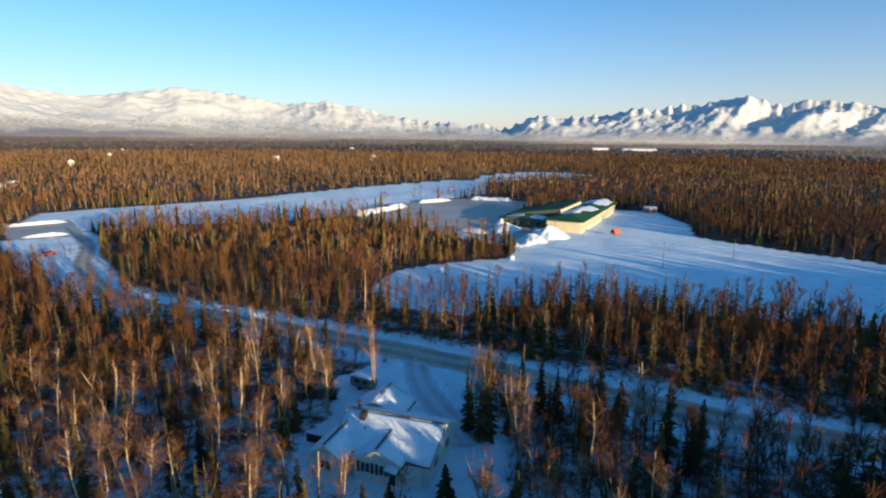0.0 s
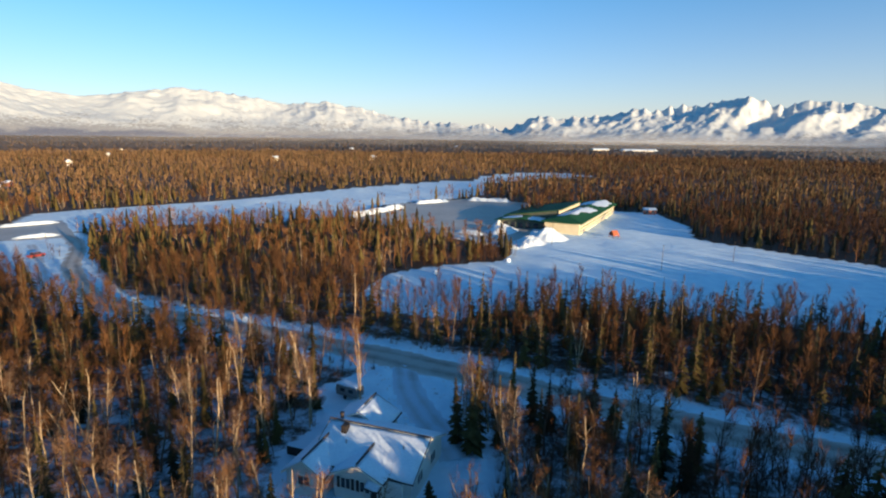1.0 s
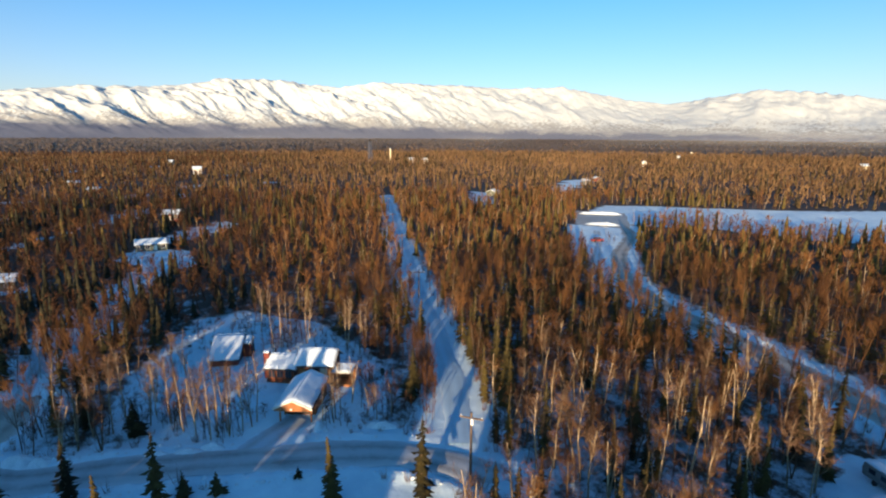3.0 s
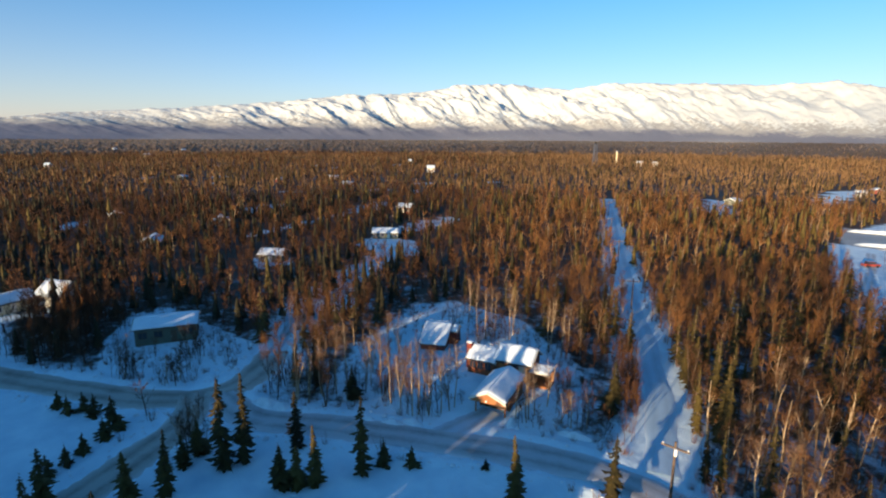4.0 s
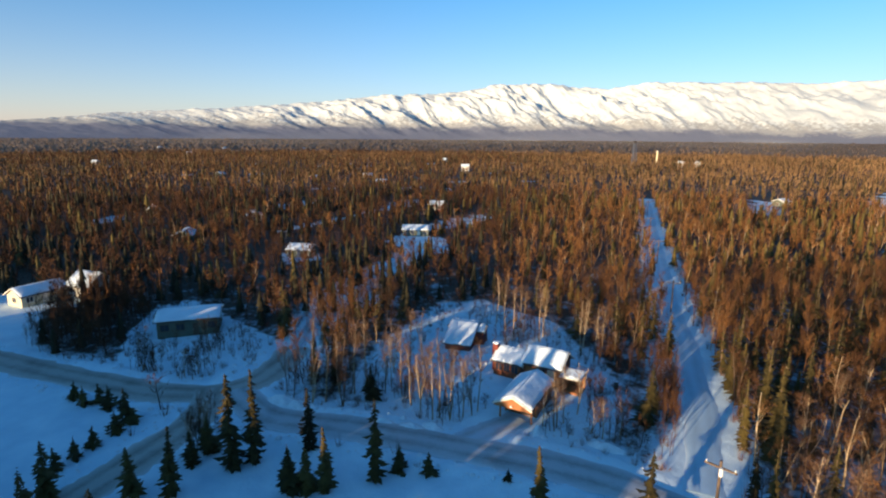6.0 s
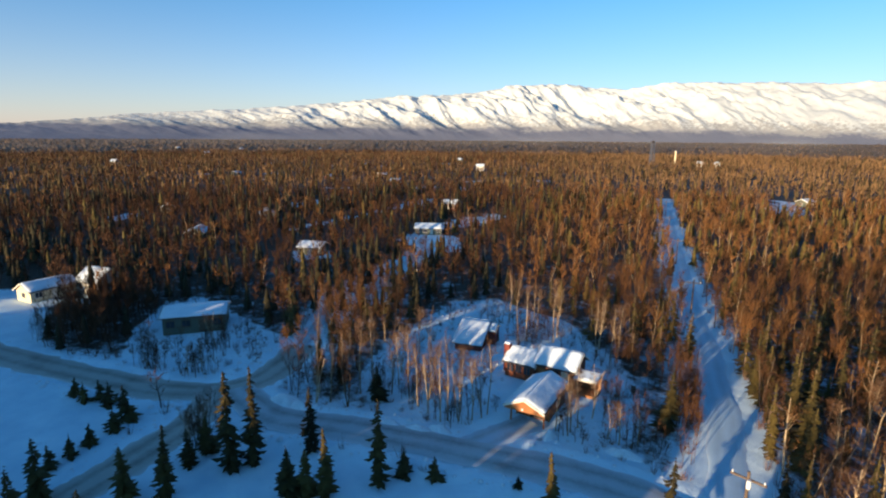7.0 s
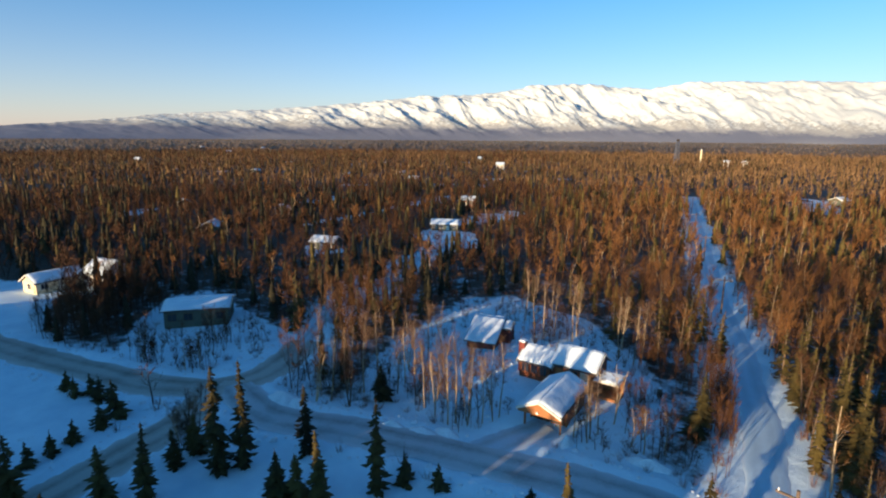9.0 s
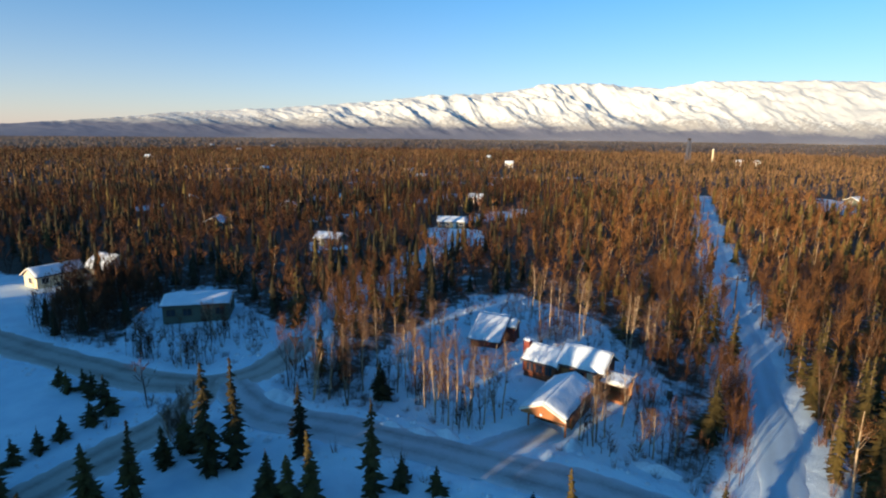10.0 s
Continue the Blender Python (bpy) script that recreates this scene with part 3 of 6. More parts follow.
def make_mountains():
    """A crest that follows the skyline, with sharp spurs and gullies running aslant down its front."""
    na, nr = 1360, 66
    az = np.linspace(-52, 137, na)
    el = np.interp(az, [a for a, _ in SKYLINE], [e for _, e in SKYLINE])
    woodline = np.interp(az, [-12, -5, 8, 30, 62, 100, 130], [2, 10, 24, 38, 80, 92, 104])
    jag = np.interp(az, [-50, -8, 12, 25, 60], [0.42, 0.30, 0.22, 0.08, 0.06])
    bold = np.interp(az, [-50, -8, 0, 30, 45, 60, 85, 100, 130], [0.85, 0.8, 0.6, 0.45, 0.45, 0.8, 0.95, 0.6, 0.3])
    slant = np.interp(az, [-50, -8, 30, 60], [-200, -200, 350, 560])
    peak = [j * (noise.fractal(Vector((a * 0.55, 0.0, 5.0)), 0.8, 2.1, 5) + 0.5 - abs(noise.noise(Vector((a * 0.9, 0.0, 9.0)))) * 2) for a, j in zip(az, jag)]
    verts, rise, spurs = np.zeros((nr, na, 3)), np.zeros((nr, na)), np.zeros((nr, na))
    steps_up = np.linspace(0, 1, nr)
    for j, tt in enumerate(steps_up):
        for i in range(na):
            side = radians(az[i]) * 4000 - slant[i] * tt
            spurs[j, i] = noise.ridged_multi_fractal(Vector((side / 620, tt * 1.25, 3.0)), 0.9, 2.15, 6, 1.0, 2.0) + 0.35 * noise.ridged_multi_fractal(Vector((side / 170, tt * 1.6, 8.0)), 1.0, 2.1, 4, 1.0, 2.0)
    spurs = np.clip((spurs - spurs.mean()) / spurs.std(), -2.2, 2.2)
    for j, tt in enumerate(steps_up):
        up = min(tt / 0.85, 1.0)
        back = max(0, (tt - 0.85) / 0.15)
        mid = math.sin(min(up, 1) * math.pi) ** 0.6
        r = 3350 + 1180 * tt
        for i in range(na):
            w = radians(az[i])
            x, y = -math.sin(w) * r, math.cos(w) * r
            crest = 35 + 4350 * math.tan(radians(el[i]))
            rough = noise.fractal(Vector((x / 70, y / 70, 3.0)), 1.0, 2.0, 4)
            z = crest * up ** 1.1 * (1 - 0.12 * back) + 75 * peak[i] * up ** 5
            z *= 1 + 0.15 * bold[i] * mid * spurs[j, i] + 0.024 * rough * (1 - back)
            verts[j, i] = (x, y, z if tt else -5)
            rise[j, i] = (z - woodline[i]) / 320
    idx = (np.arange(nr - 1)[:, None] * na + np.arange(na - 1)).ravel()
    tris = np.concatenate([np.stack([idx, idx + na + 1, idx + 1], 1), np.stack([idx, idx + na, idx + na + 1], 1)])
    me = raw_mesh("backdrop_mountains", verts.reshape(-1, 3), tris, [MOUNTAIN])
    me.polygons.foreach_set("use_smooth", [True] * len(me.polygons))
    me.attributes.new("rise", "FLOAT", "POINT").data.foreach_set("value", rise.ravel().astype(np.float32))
    return tagged(new("backdrop_mountains", me), "long range of snow-covered mountains with wooded foothills tinted for haze", "mountains", kind="structure")


def make_mist_haze(name, r, top, thick):
    """A see-through sheet over the far woods: low mist, thickest below the eastern peaks, and painted distance haze
    elsewhere.
    """
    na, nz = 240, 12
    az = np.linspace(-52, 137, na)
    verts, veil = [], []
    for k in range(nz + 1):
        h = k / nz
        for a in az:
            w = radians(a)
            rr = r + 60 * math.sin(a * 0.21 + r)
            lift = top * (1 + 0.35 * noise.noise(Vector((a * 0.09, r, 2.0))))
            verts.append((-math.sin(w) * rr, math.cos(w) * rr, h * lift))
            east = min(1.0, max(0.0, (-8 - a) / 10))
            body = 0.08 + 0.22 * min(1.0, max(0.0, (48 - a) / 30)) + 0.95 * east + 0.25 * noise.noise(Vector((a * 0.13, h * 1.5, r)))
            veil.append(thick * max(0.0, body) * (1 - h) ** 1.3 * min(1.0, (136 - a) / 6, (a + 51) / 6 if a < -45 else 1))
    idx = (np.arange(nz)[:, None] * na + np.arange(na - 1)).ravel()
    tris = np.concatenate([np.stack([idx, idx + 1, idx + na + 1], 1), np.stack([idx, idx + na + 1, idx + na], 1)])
    me = raw_mesh(name, verts, tris, [MIST_HAZE])
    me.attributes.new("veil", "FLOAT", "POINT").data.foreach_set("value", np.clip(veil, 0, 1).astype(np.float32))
    return tagged(new(name, me), "pale bank of mist with painted distance haze below the far mountains", "mist", kind="structure")


# stacked pale sheets fade the far woods, distance haze put into their alpha
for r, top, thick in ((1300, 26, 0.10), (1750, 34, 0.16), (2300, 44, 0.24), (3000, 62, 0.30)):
    make_mist_haze("backdrop_mist_haze", r, top, thick)
mountains = make_mountains()


# ---- buildings ----
def window(parent, m, w, h, frame_mat=None, lit=None):
    """A framed window; local x is its width, y points out of the wall."""
    bm = bmesh.new()
    t = 0.09
    for x0, x1, z0, z1 in ((-w / 2 - t, w / 2 + t, h / 2, h / 2 + t), (-w / 2 - t, w / 2 + t, -h / 2 - t, -h / 2), (-w / 2 - t, -w / 2, -h / 2, h / 2), (w / 2, w / 2 + t, -h / 2, h / 2), (-0.03, 0.03, -h / 2, h / 2)):
        box(bm, x0, x1, -0.02, 0.07, z0, z1)
    win = part("window", bm, frame_mat or TRIM, parent)
    win.matrix_local = m
    bm = bmesh.new()
    box(bm, -w / 2, w / 2, -0.02, 0.03, -h / 2, h / 2)
    part("pane", bm, lit or GLASS, win)
    return win


def door(parent, m, w=0.95, h=2.05, material=None):
    bm = bmesh.new()
    box(bm, -w / 2, w / 2, -0.02, 0.05, 0, h)
    d = part("door", bm, material or TRIM, parent)
    d.matrix_local = m
    bm = bmesh.new()
    box(bm, w / 2 - 0.14, w / 2 - 0.08, 0.05, 0.1, 0.95, 1.1)
    part("handle", bm, METAL, d)
    return d


def face(x, y, z, turn):
    """Pose of something on a wall: turn 0 looks along +y, 180 along -y, 90 along -x, -90 along +x."""
    return pose(x, y, z, 0, 0, turn)


def snow_sheet(parent, pts, thick, name="roof_snow", label=""):
    """A soft blanket of snow on a sloping quad, with a lumpy lower edge."""
    a, b, c, d = [Vector(p) for p in pts]
    nu, nv = 14, 8
    bm = bmesh.new()
    grid = []
    for i in range(nu + 1):
        row = []
        for j in range(nv + 1):
            u, v = i / nu, j / nv
            p = a.lerp(b, u).lerp(d.lerp(c, u), v)
            edge = min(u, 1 - u, v, 1 - v) * 8
            lump = noise.noise(Vector((p.x * 0.8, p.y * 0.8, p.z + 4))) * 0.05
            slide = noise.noise(Vector((p.x * 0.9, p.y * 0.9, 2.0))) * 0.18 if v in (0, 1) else 0
            q = p + (d - a).normalized() * slide
            row.append((bm.verts.new(q + Vector((0, 0, thick * min(1, 0.35 + edge * 0.65) + lump))), bm.verts.new(q + Vector((0, 0, 0.004)))))
        grid.append(row)
    for i in range(nu):
        for j in range(nv):
            q = (grid[i][j], grid[i + 1][j], grid[i + 1][j + 1], grid[i][j + 1])
            bm.faces.new([x[0] for x in q])
            bm.faces.new([x[1] for x in q[::-1]])
    for i in range(nu):
        for j in (0, nv):
            bm.faces.new((grid[i][j][0], grid[i + 1][j][0], grid[i + 1][j][1], grid[i][j][1]))
    for j in range(nv):
        for i in (0, nu):
            bm.faces.new((grid[i][j][0], grid[i][j + 1][0], grid[i][j + 1][1], grid[i][j][1]))
    return part(name, bm, SNOW, parent, label, smooth=True)


def gable(parent, x0, x1, half, eave, ridge, wall, roof, over=0.45, snow=0.2, yc=0.0, base=-0.3, walls=True):
    """A block with its ridge along x: wall, roof slabs and snow on both slopes."""
    rise = (ridge - eave) / half
    low = eave - rise * over
    if walls:
        bm = bmesh.new()
        prism(bm, [(yc - half, base), (yc + half, base), (yc + half, eave), (yc, ridge - 0.03), (yc - half, eave)], x0, x1)
        part("wall", bm, wall, parent)
    for s in (-1, 1):
        bm = bmesh.new()
        e = yc + s * (half + over)
        slab(bm, [(x0 - over, yc, ridge + 0.13), (x1 + over, yc, ridge + 0.13), (x1 + over, e, low + 0.13), (x0 - over, e, low + 0.13)], 0.13)
        part("roof", bm, roof, parent)
        if snow:
            i = 0.10
            snow_sheet(parent, [(x0 - over + i, yc - s * 0.03, ridge + 0.10), (x1 + over - i, yc - s * 0.03, ridge + 0.10), (x1 + over - i, e - s * i, low + 0.13 + rise * i), (x0 - over + i, e - s * i, low + 0.13 + rise * i)], snow)
    for x in (x0 - over - 0.03, x1 + over):
        for s in (-1, 1):
            bm = bmesh.new()
            e = yc + s * (half + over)
            slab(bm, [(x, yc, ridge + 0.14), (x + 0.03, yc, ridge + 0.14), (x + 0.03, e, low + 0.14), (x, e, low + 0.14)], 0.22)
            part("bargeboard", bm, TRIM, parent)


def ridge_cap(parent, x0, x1, z, snow=0.2):
    """Dark shingles blown bare along a ridge."""
    bm = bmesh.new()
    n = 18
    rows = []
    for k in range(n + 1):
        x = x0 + (x1 - x0) * k / n
        w = 0.15 + 0.05 * noise.noise(Vector((x * 1.7, z, 3.0)))
        rows.append([bm.verts.new((x, y, zz)) for y, zz in ((-w, z + snow + 0.06), (0, z + snow + 0.17), (w, z + snow + 0.06))])
    for a, b in zip(rows, rows[1:]):
        for c in (0, 1):
            bm.faces.new((a[c], b[c], b[c + 1], a[c + 1]))
    part("ridge_cap", bm, SHINGLE, parent, "bare dark ridge shingles")


def snow_patch(parent, x, y, rx, ry, height, thick, seed):
    """An island of snow left on a sloping roof, with a ragged melted outline."""
    bm = bmesh.new()
    n, m = 44, 6
    rings = []
    for j in range(m + 1):
        t = j / m
        row = []
        for k in range(n):
            w = k * math.tau / n
            p = Vector((math.cos(w) * 1.6, math.sin(w) * 1.6, seed))
            q = t * (1 + 0.45 * noise.noise(p) + 0.22 * noise.noise(p * 3))
            px, py = x + math.cos(w) * rx * q, y + math.sin(w) * ry * q
            lump = 0.05 * noise.noise(Vector((px * 0.5, py * 0.5, seed)))
            row.append(bm.verts.new((px, py, height(py) + (thick + lump) * (1 - t ** 4) + 0.006)))
        rings.append(row)
    for j in range(m):
        for k in range(n):
            bm.faces.new((rings[j][k], rings[j + 1][k], rings[j + 1][(k + 1) % n], rings[j][(k + 1) % n]))
    bmesh.ops.remove_doubles(bm, verts=bm.verts[:], dist=0.001)
    return part("roof_snow", bm, SNOW, parent, smooth=True)


def flue(parent, x, y, z0, z1, r=0.2, name="chimney", material=None):
    bm = bmesh.new()
    pipe(bm, (x, y, z0), (x, y, z1), r, r, 10)
    pipe(bm, (x, y, z1), (x, y, z1 + 0.12), r * 1.35, r * 1.2, 10)
    part(name, bm, material or DARK, parent, "dark metal flue")


def white_house():
    """Single-storey house with a hipped left end, a front cross gable and a rear wing."""
    h = thing("white_house", pose(-3, 48, 0, 0, 0, -19.1), "white single-storey house with snow-covered hip and gable roofs", "house")
    gable(h, -6.4, 4.5, 4.5, 2.55, 4.5, WHITE_WALL, SHINGLE, walls=True)
    ridge_cap(h, -6.85, 4.95, 4.5)
    # rear wing, ridge along y
    wing = new("rear_wing")
    wing.parent = h
    wing.matrix_local = pose(-5.1, 3.4, 0, 0, 0, 90)
    gable(wing, 0, 4.0, 3.0, 2.5, 4.1, WHITE_WALL, SHINGLE)
    ridge_cap(wing, 1.2, 4.45, 4.1)
    gab = new("front_gable")
    gab.parent = h
    gab.matrix_local = pose(-0.7, -5.6, 0, 0, 0, 90)
    gable(gab, 0, 4.6, 2.6, 2.45, 3.7, WHITE_WALL, SHINGLE, over=0.35)
    ridge_cap(gab, -0.3, 4.2, 3.7)
    left = new("left_gable")
    left.parent = h
    left.matrix_local = pose(-6.1, -6.6, 0, 0, 0, 90)
    gable(left, 0, 6.2, 2.0, 2.35, 3.7, WHITE_WALL, SHINGLE, over=0.4)
    ridge_cap(left, -0.4, 5.0, 3.7)
    bay = new("corner_bay")
    bay.parent = h
    bay.matrix_local = pose(2.9, -5.1, 0)
    bm = bmesh.new()
    box(bm, -0.9, 0.9, 0, 1.2, -0.3, 2.3)
    part("wall", bm, WHITE_WALL, bay)
    for x in (-2.0, 0.1):
        window(h, face(x, -5.61, 1.55, 180), 1.0, 1.1)
        for s in (-1, 1):
            bm = bmesh.new()
            box(bm, x + s * 0.78 - 0.16, x + s * 0.78 + 0.16, -5.68, -5.61, 0.95, 2.15)
            part("shutter", bm, DARK, h, "dark shutter")
    window(h, face(-6.1, -6.61, 1.5, 180), 1.3, 1.0)
    window(h, face(2.2, -4.51, 1.5, 180), 0.8, 1.1)
    for y in (-2.2, 1.6):
        window(h, face(4.51, y, 1.55, -90), 1.4, 1.1)
    door(h, face(1.2, -5.61, 0.1, 180), material=DARK)
    bm = bmesh.new()
    slab(bm, [(0.4, -5.6, 2.4), (2.0, -5.6, 2.4), (2.0, -6.6, 2.1), (0.4, -6.6, 2.1)], 0.1)
    part("porch_roof", bm, SHINGLE, h)
    snow_sheet(h, [(0.45, -5.65, 2.39), (1.95, -5.65, 2.39), (1.95, -6.55, 2.12), (0.45, -6.55, 2.12)], 0.15)
    for x in (0.5, 1.9):
        bm = bmesh.new()
        box(bm, x - 0.06, x + 0.06, -6.55, -6.43, -0.2, 2.05)
        part("porch_post", bm, TRIM, h)
    bm = bmesh.new()
    box(bm, -4.75, -4.1, -1.5, -0.6, 3.4, 5.0)
    bmesh.ops.bevel(bm, geom=bm.edges[:], offset=0.06, segments=2, affect="EDGES")
    part("chimney", bm, DARK, h, "squat dark chimney")
    flue(h, -6.0, 1.1, 3.9, 4.9, 0.2)
    for x, y in ((2.6, -1.8), (-3.6, -2.4)):
        flue(h, x, y, 3.4, 4.25 if y > -2 else 4.0, 0.07, "vent_pipe", METAL)
    # low dark upright slab along the house side
    bm = bmesh.new()
    box(bm, -12.0, -6.9, -1.0, -0.9, -0.2, 0.8)
    f = part("side_panel", bm, DARK, h, "low dark panel beside the house")
    return h


def red_house():
    """Log house in two stepped blocks."""
    h = thing("log_house", pose(-69.3, 25.9, 0, 0, 0, 49), "red-brown log house with thick snow on stepped roofs", "house")
    gable(h, 0.4, 5.4, 2.2, 2.8, 4.25, RED_WALL, SHINGLE, snow=0.3, over=0.5)
    low = new("low_wing")
    low.parent = h
    low.matrix_local = pose(0, -0.8, 0)
    gable(low, -3.9, 0.1, 2.0, 2.3, 3.5, RED_WALL, SHINGLE, snow=0.3, over=0.4)
    window(h, face(2.9, -2.36, 1.75, 180), 1.1, 1.0, RED_WALL)
    # cream pane: the lit look of this window is put into its colour
    window(h, face(4.3, -2.36, 1.75, 180), 0.8, 1.0, TRIM, CREAM)
    for x in (-3.1, -1.9, -0.7):
        window(h, face(x, -2.96, 1.45, 180), 0.9, 1.0, RED_WALL)
    door(h, face(1.2, -2.36, 0.1, 180), material=CEDAR)
    window(h, face(5.41, -0.4, 1.8, -90), 1.2, 1.2, TRIM)
    bm = bmesh.new()
    box(bm, -4.75, -3.95, -1.7, -0.9, -0.2, 4.0)
    part("chimney", bm, DARK_RED, h, "square red chimney")
    bm = bmesh.new()
    box(bm, -4.8, -3.9, -1.75, -0.85, 4.0, 4.3)
    bmesh.ops.bevel(bm, geom=bm.edges[:], offset=0.1, segments=3, affect="EDGES")
    part("chimney_snow", bm, SNOW, h)
    for x0, x1, y, top in ((0.3, 5.45, -2.22, 9), (-3.95, 0.15, -2.82, 7)):
        for k in range(top):
            bm = bmesh.new()
            pipe(bm, (x0, y, 0.15 + 0.29 * k), (x1, y, 0.15 + 0.29 * k), 0.13, 0.13, 6)
            part("log", bm, RED_WALL, h)
    return h


def carport():
    """Long low gable: a deep open front under an orange gable board, closed behind."""
    h = thing("carport", pose(-55.9, 19.6, 0, 0, 0, 142), "cedar-gabled garage with open dark front and snowy roof", "garage")
    gable(h, 0.4, 8.6, 2.05, 2.42, 3.38, CEDAR, SHINGLE, snow=0.24, over=0.4, walls=False)
    bm = bmesh.new()
    prism(bm, [(-2.05, -0.3), (2.05, -0.3), (2.05, 2.4), (0, 3.35), (-2.05, 2.4)], 3.2, 8.6)
    part("wall", bm, RED_WALL, h, "red-brown garage walls")
    bm = bmesh.new()
    prism(bm, [(-2.3, 2.0), (2.3, 2.0), (2.3, 2.3), (0, 3.36), (-2.3, 2.3)], 0.08, 0.22)
    part("front_gable", bm, CEDAR, h, "sunlit cedar gable board")
    # flat dark panel, the shade of the open interior put into colour
    bm = bmesh.new()
    box(bm, 3.12, 3.2, -1.7, 1.7, 0, 2.15)
    part("dark_infill", bm, DARK, h, "dark panel standing for the shaded garage inside")
    for s in (-1, 1):
        for x in (1.3, 3.05):
            bm = bmesh.new()
            box(bm, x - 0.08, x + 0.08, s * 1.95 - 0.08, s * 1.95 + 0.08, -0.2, 2.4)
            part("post", bm, CEDAR, h)
        bm = bmesh.new()
        box(bm, 0.2, 3.2, s * 1.95 - 0.08, s * 1.95 + 0.08, 2.2, 2.4)
        part("beam", bm, CEDAR, h)
    bm = bmesh.new()
    pipe(bm, (0.08, 0.1, 2.35), (-0.08, 0.1, 2.3), 0.10, 0.14, 10)
    part("lamp", bm, LAMP, h, "round white lamp on the gable")
    window(h, face(5.8, -2.06, 1.4, 180), 1.1, 0.9)
    return h


def side_porch():
    h = thing("side_porch", pose(-63.3, 30.1, 0, 0, 0, 50), "small timber porch with a pale snowy lean-to roof", "porch")
    bm = bmesh.new()
    slab(bm, [(-1.5, 1.2, 2.6), (1.5, 1.2, 2.6), (1.5, -1.3, 2.15), (-1.5, -1.3, 2.15)], 0.12)
    part("roof", bm, TRIM, h)
    snow_sheet(h, [(-1.4, 1.15, 2.6), (1.4, 1.15, 2.6), (1.4, -1.2, 2.18), (-1.4, -1.2, 2.18)], 0.12)
    for x in (-1.35, 1.35):
        for y in (-1.15, 1.1):
            bm = bmesh.new()
            box(bm, x - 0.07, x + 0.07, y - 0.07, y + 0.07, -0.3, 2.45 if y > 0 else 2.1)
            part("post", bm, CEDAR, h)
    bm = bmesh.new()
    box(bm, -1.4, 1.4, -1.2, 1.2, -0.3, 0.3)
    part("deck", bm, CEDAR, h)
    bm = bmesh.new()
    box(bm, -1.4, 1.4, 1.0, 1.1, 0.3, 2.4)
    part("back_wall", bm, CEDAR, h)
    return h


def shed():
    h = thing("red_shed", pose(-82.2, 19.2, 0, 0, 0, 62), "dark red shed with an uneven snow-covered roof", "shed")
    bm = bmesh.new()
    prism(bm, [(-3.4, -0.3), (3.0, -0.3), (3.0, 2.2), (1.4, 3.2), (-3.4, 1.0)], -2.0, 2.0)
    part("wall", bm, DARK_RED, h)
    bm = bmesh.new()
    slab(bm, [(-2.4, 1.4, 3.35), (2.4, 1.4, 3.35), (2.4, -3.8, 1.0), (-2.4, -3.8, 1.0)], 0.12)
    part("roof", bm, SHINGLE, h)
    bm = bmesh.new()
    slab(bm, [(-2.4, 1.4, 3.35), (2.4, 1.4, 3.35), (2.4, 3.4, 2.15), (-2.4, 3.4, 2.15)], 0.12)
    part("roof", bm, SHINGLE, h)
    snow_sheet(h, [(-2.35, 1.3, 3.33), (2.35, 1.3, 3.33), (2.35, -3.75, 1.03), (-2.35, -3.75, 1.03)], 0.28)
    snow_sheet(h, [(-2.35, 1.45, 3.33), (2.35, 1.45, 3.33), (2.35, 3.35, 2.18), (-2.35, 3.35, 2.18)], 0.25)
    ell = new("ell")
    ell.parent = h
    ell.matrix_local = pose(2.6, 1.4, 0)
    gable(ell, -1.3, 0.7, 1.3, 2.1, 2.8, DARK_RED, SHINGLE, over=0.25, snow=0.25)
    door(h, face(2.01, 0.3, 0, -90), material=DARK)
    return h


def plain_house(name, x, y, turn, length, half, eave, ridge, wall, roof, label, wins=3, snow=0.22, category="house", z=0.0, trim=None):
    """A simple gabled house; local -y is the side with the door."""
    h = thing(name, pose(x, y, z, 0, 0, turn), label, category)
    gable(h, -length / 2, length / 2, half, eave, ridge, wall, roof, snow=snow)
    for k in range(wins):
        wx = -length / 2 + (k + 0.5) * length / wins
        if k == wins // 2 and wins > 2:
            door(h, face(wx, -half - 0.01, 0.05, 180), material=trim)
        else:
            window(h, face(wx, -half - 0.01, eave * 0.58, 180), 1.2, 1.0, trim)
    for s in (-1, 1):
        window(h, face(s * (length / 2 + 0.01), 0, eave * 0.58, -90 * s), 1.1, 1.0, trim)
    return h


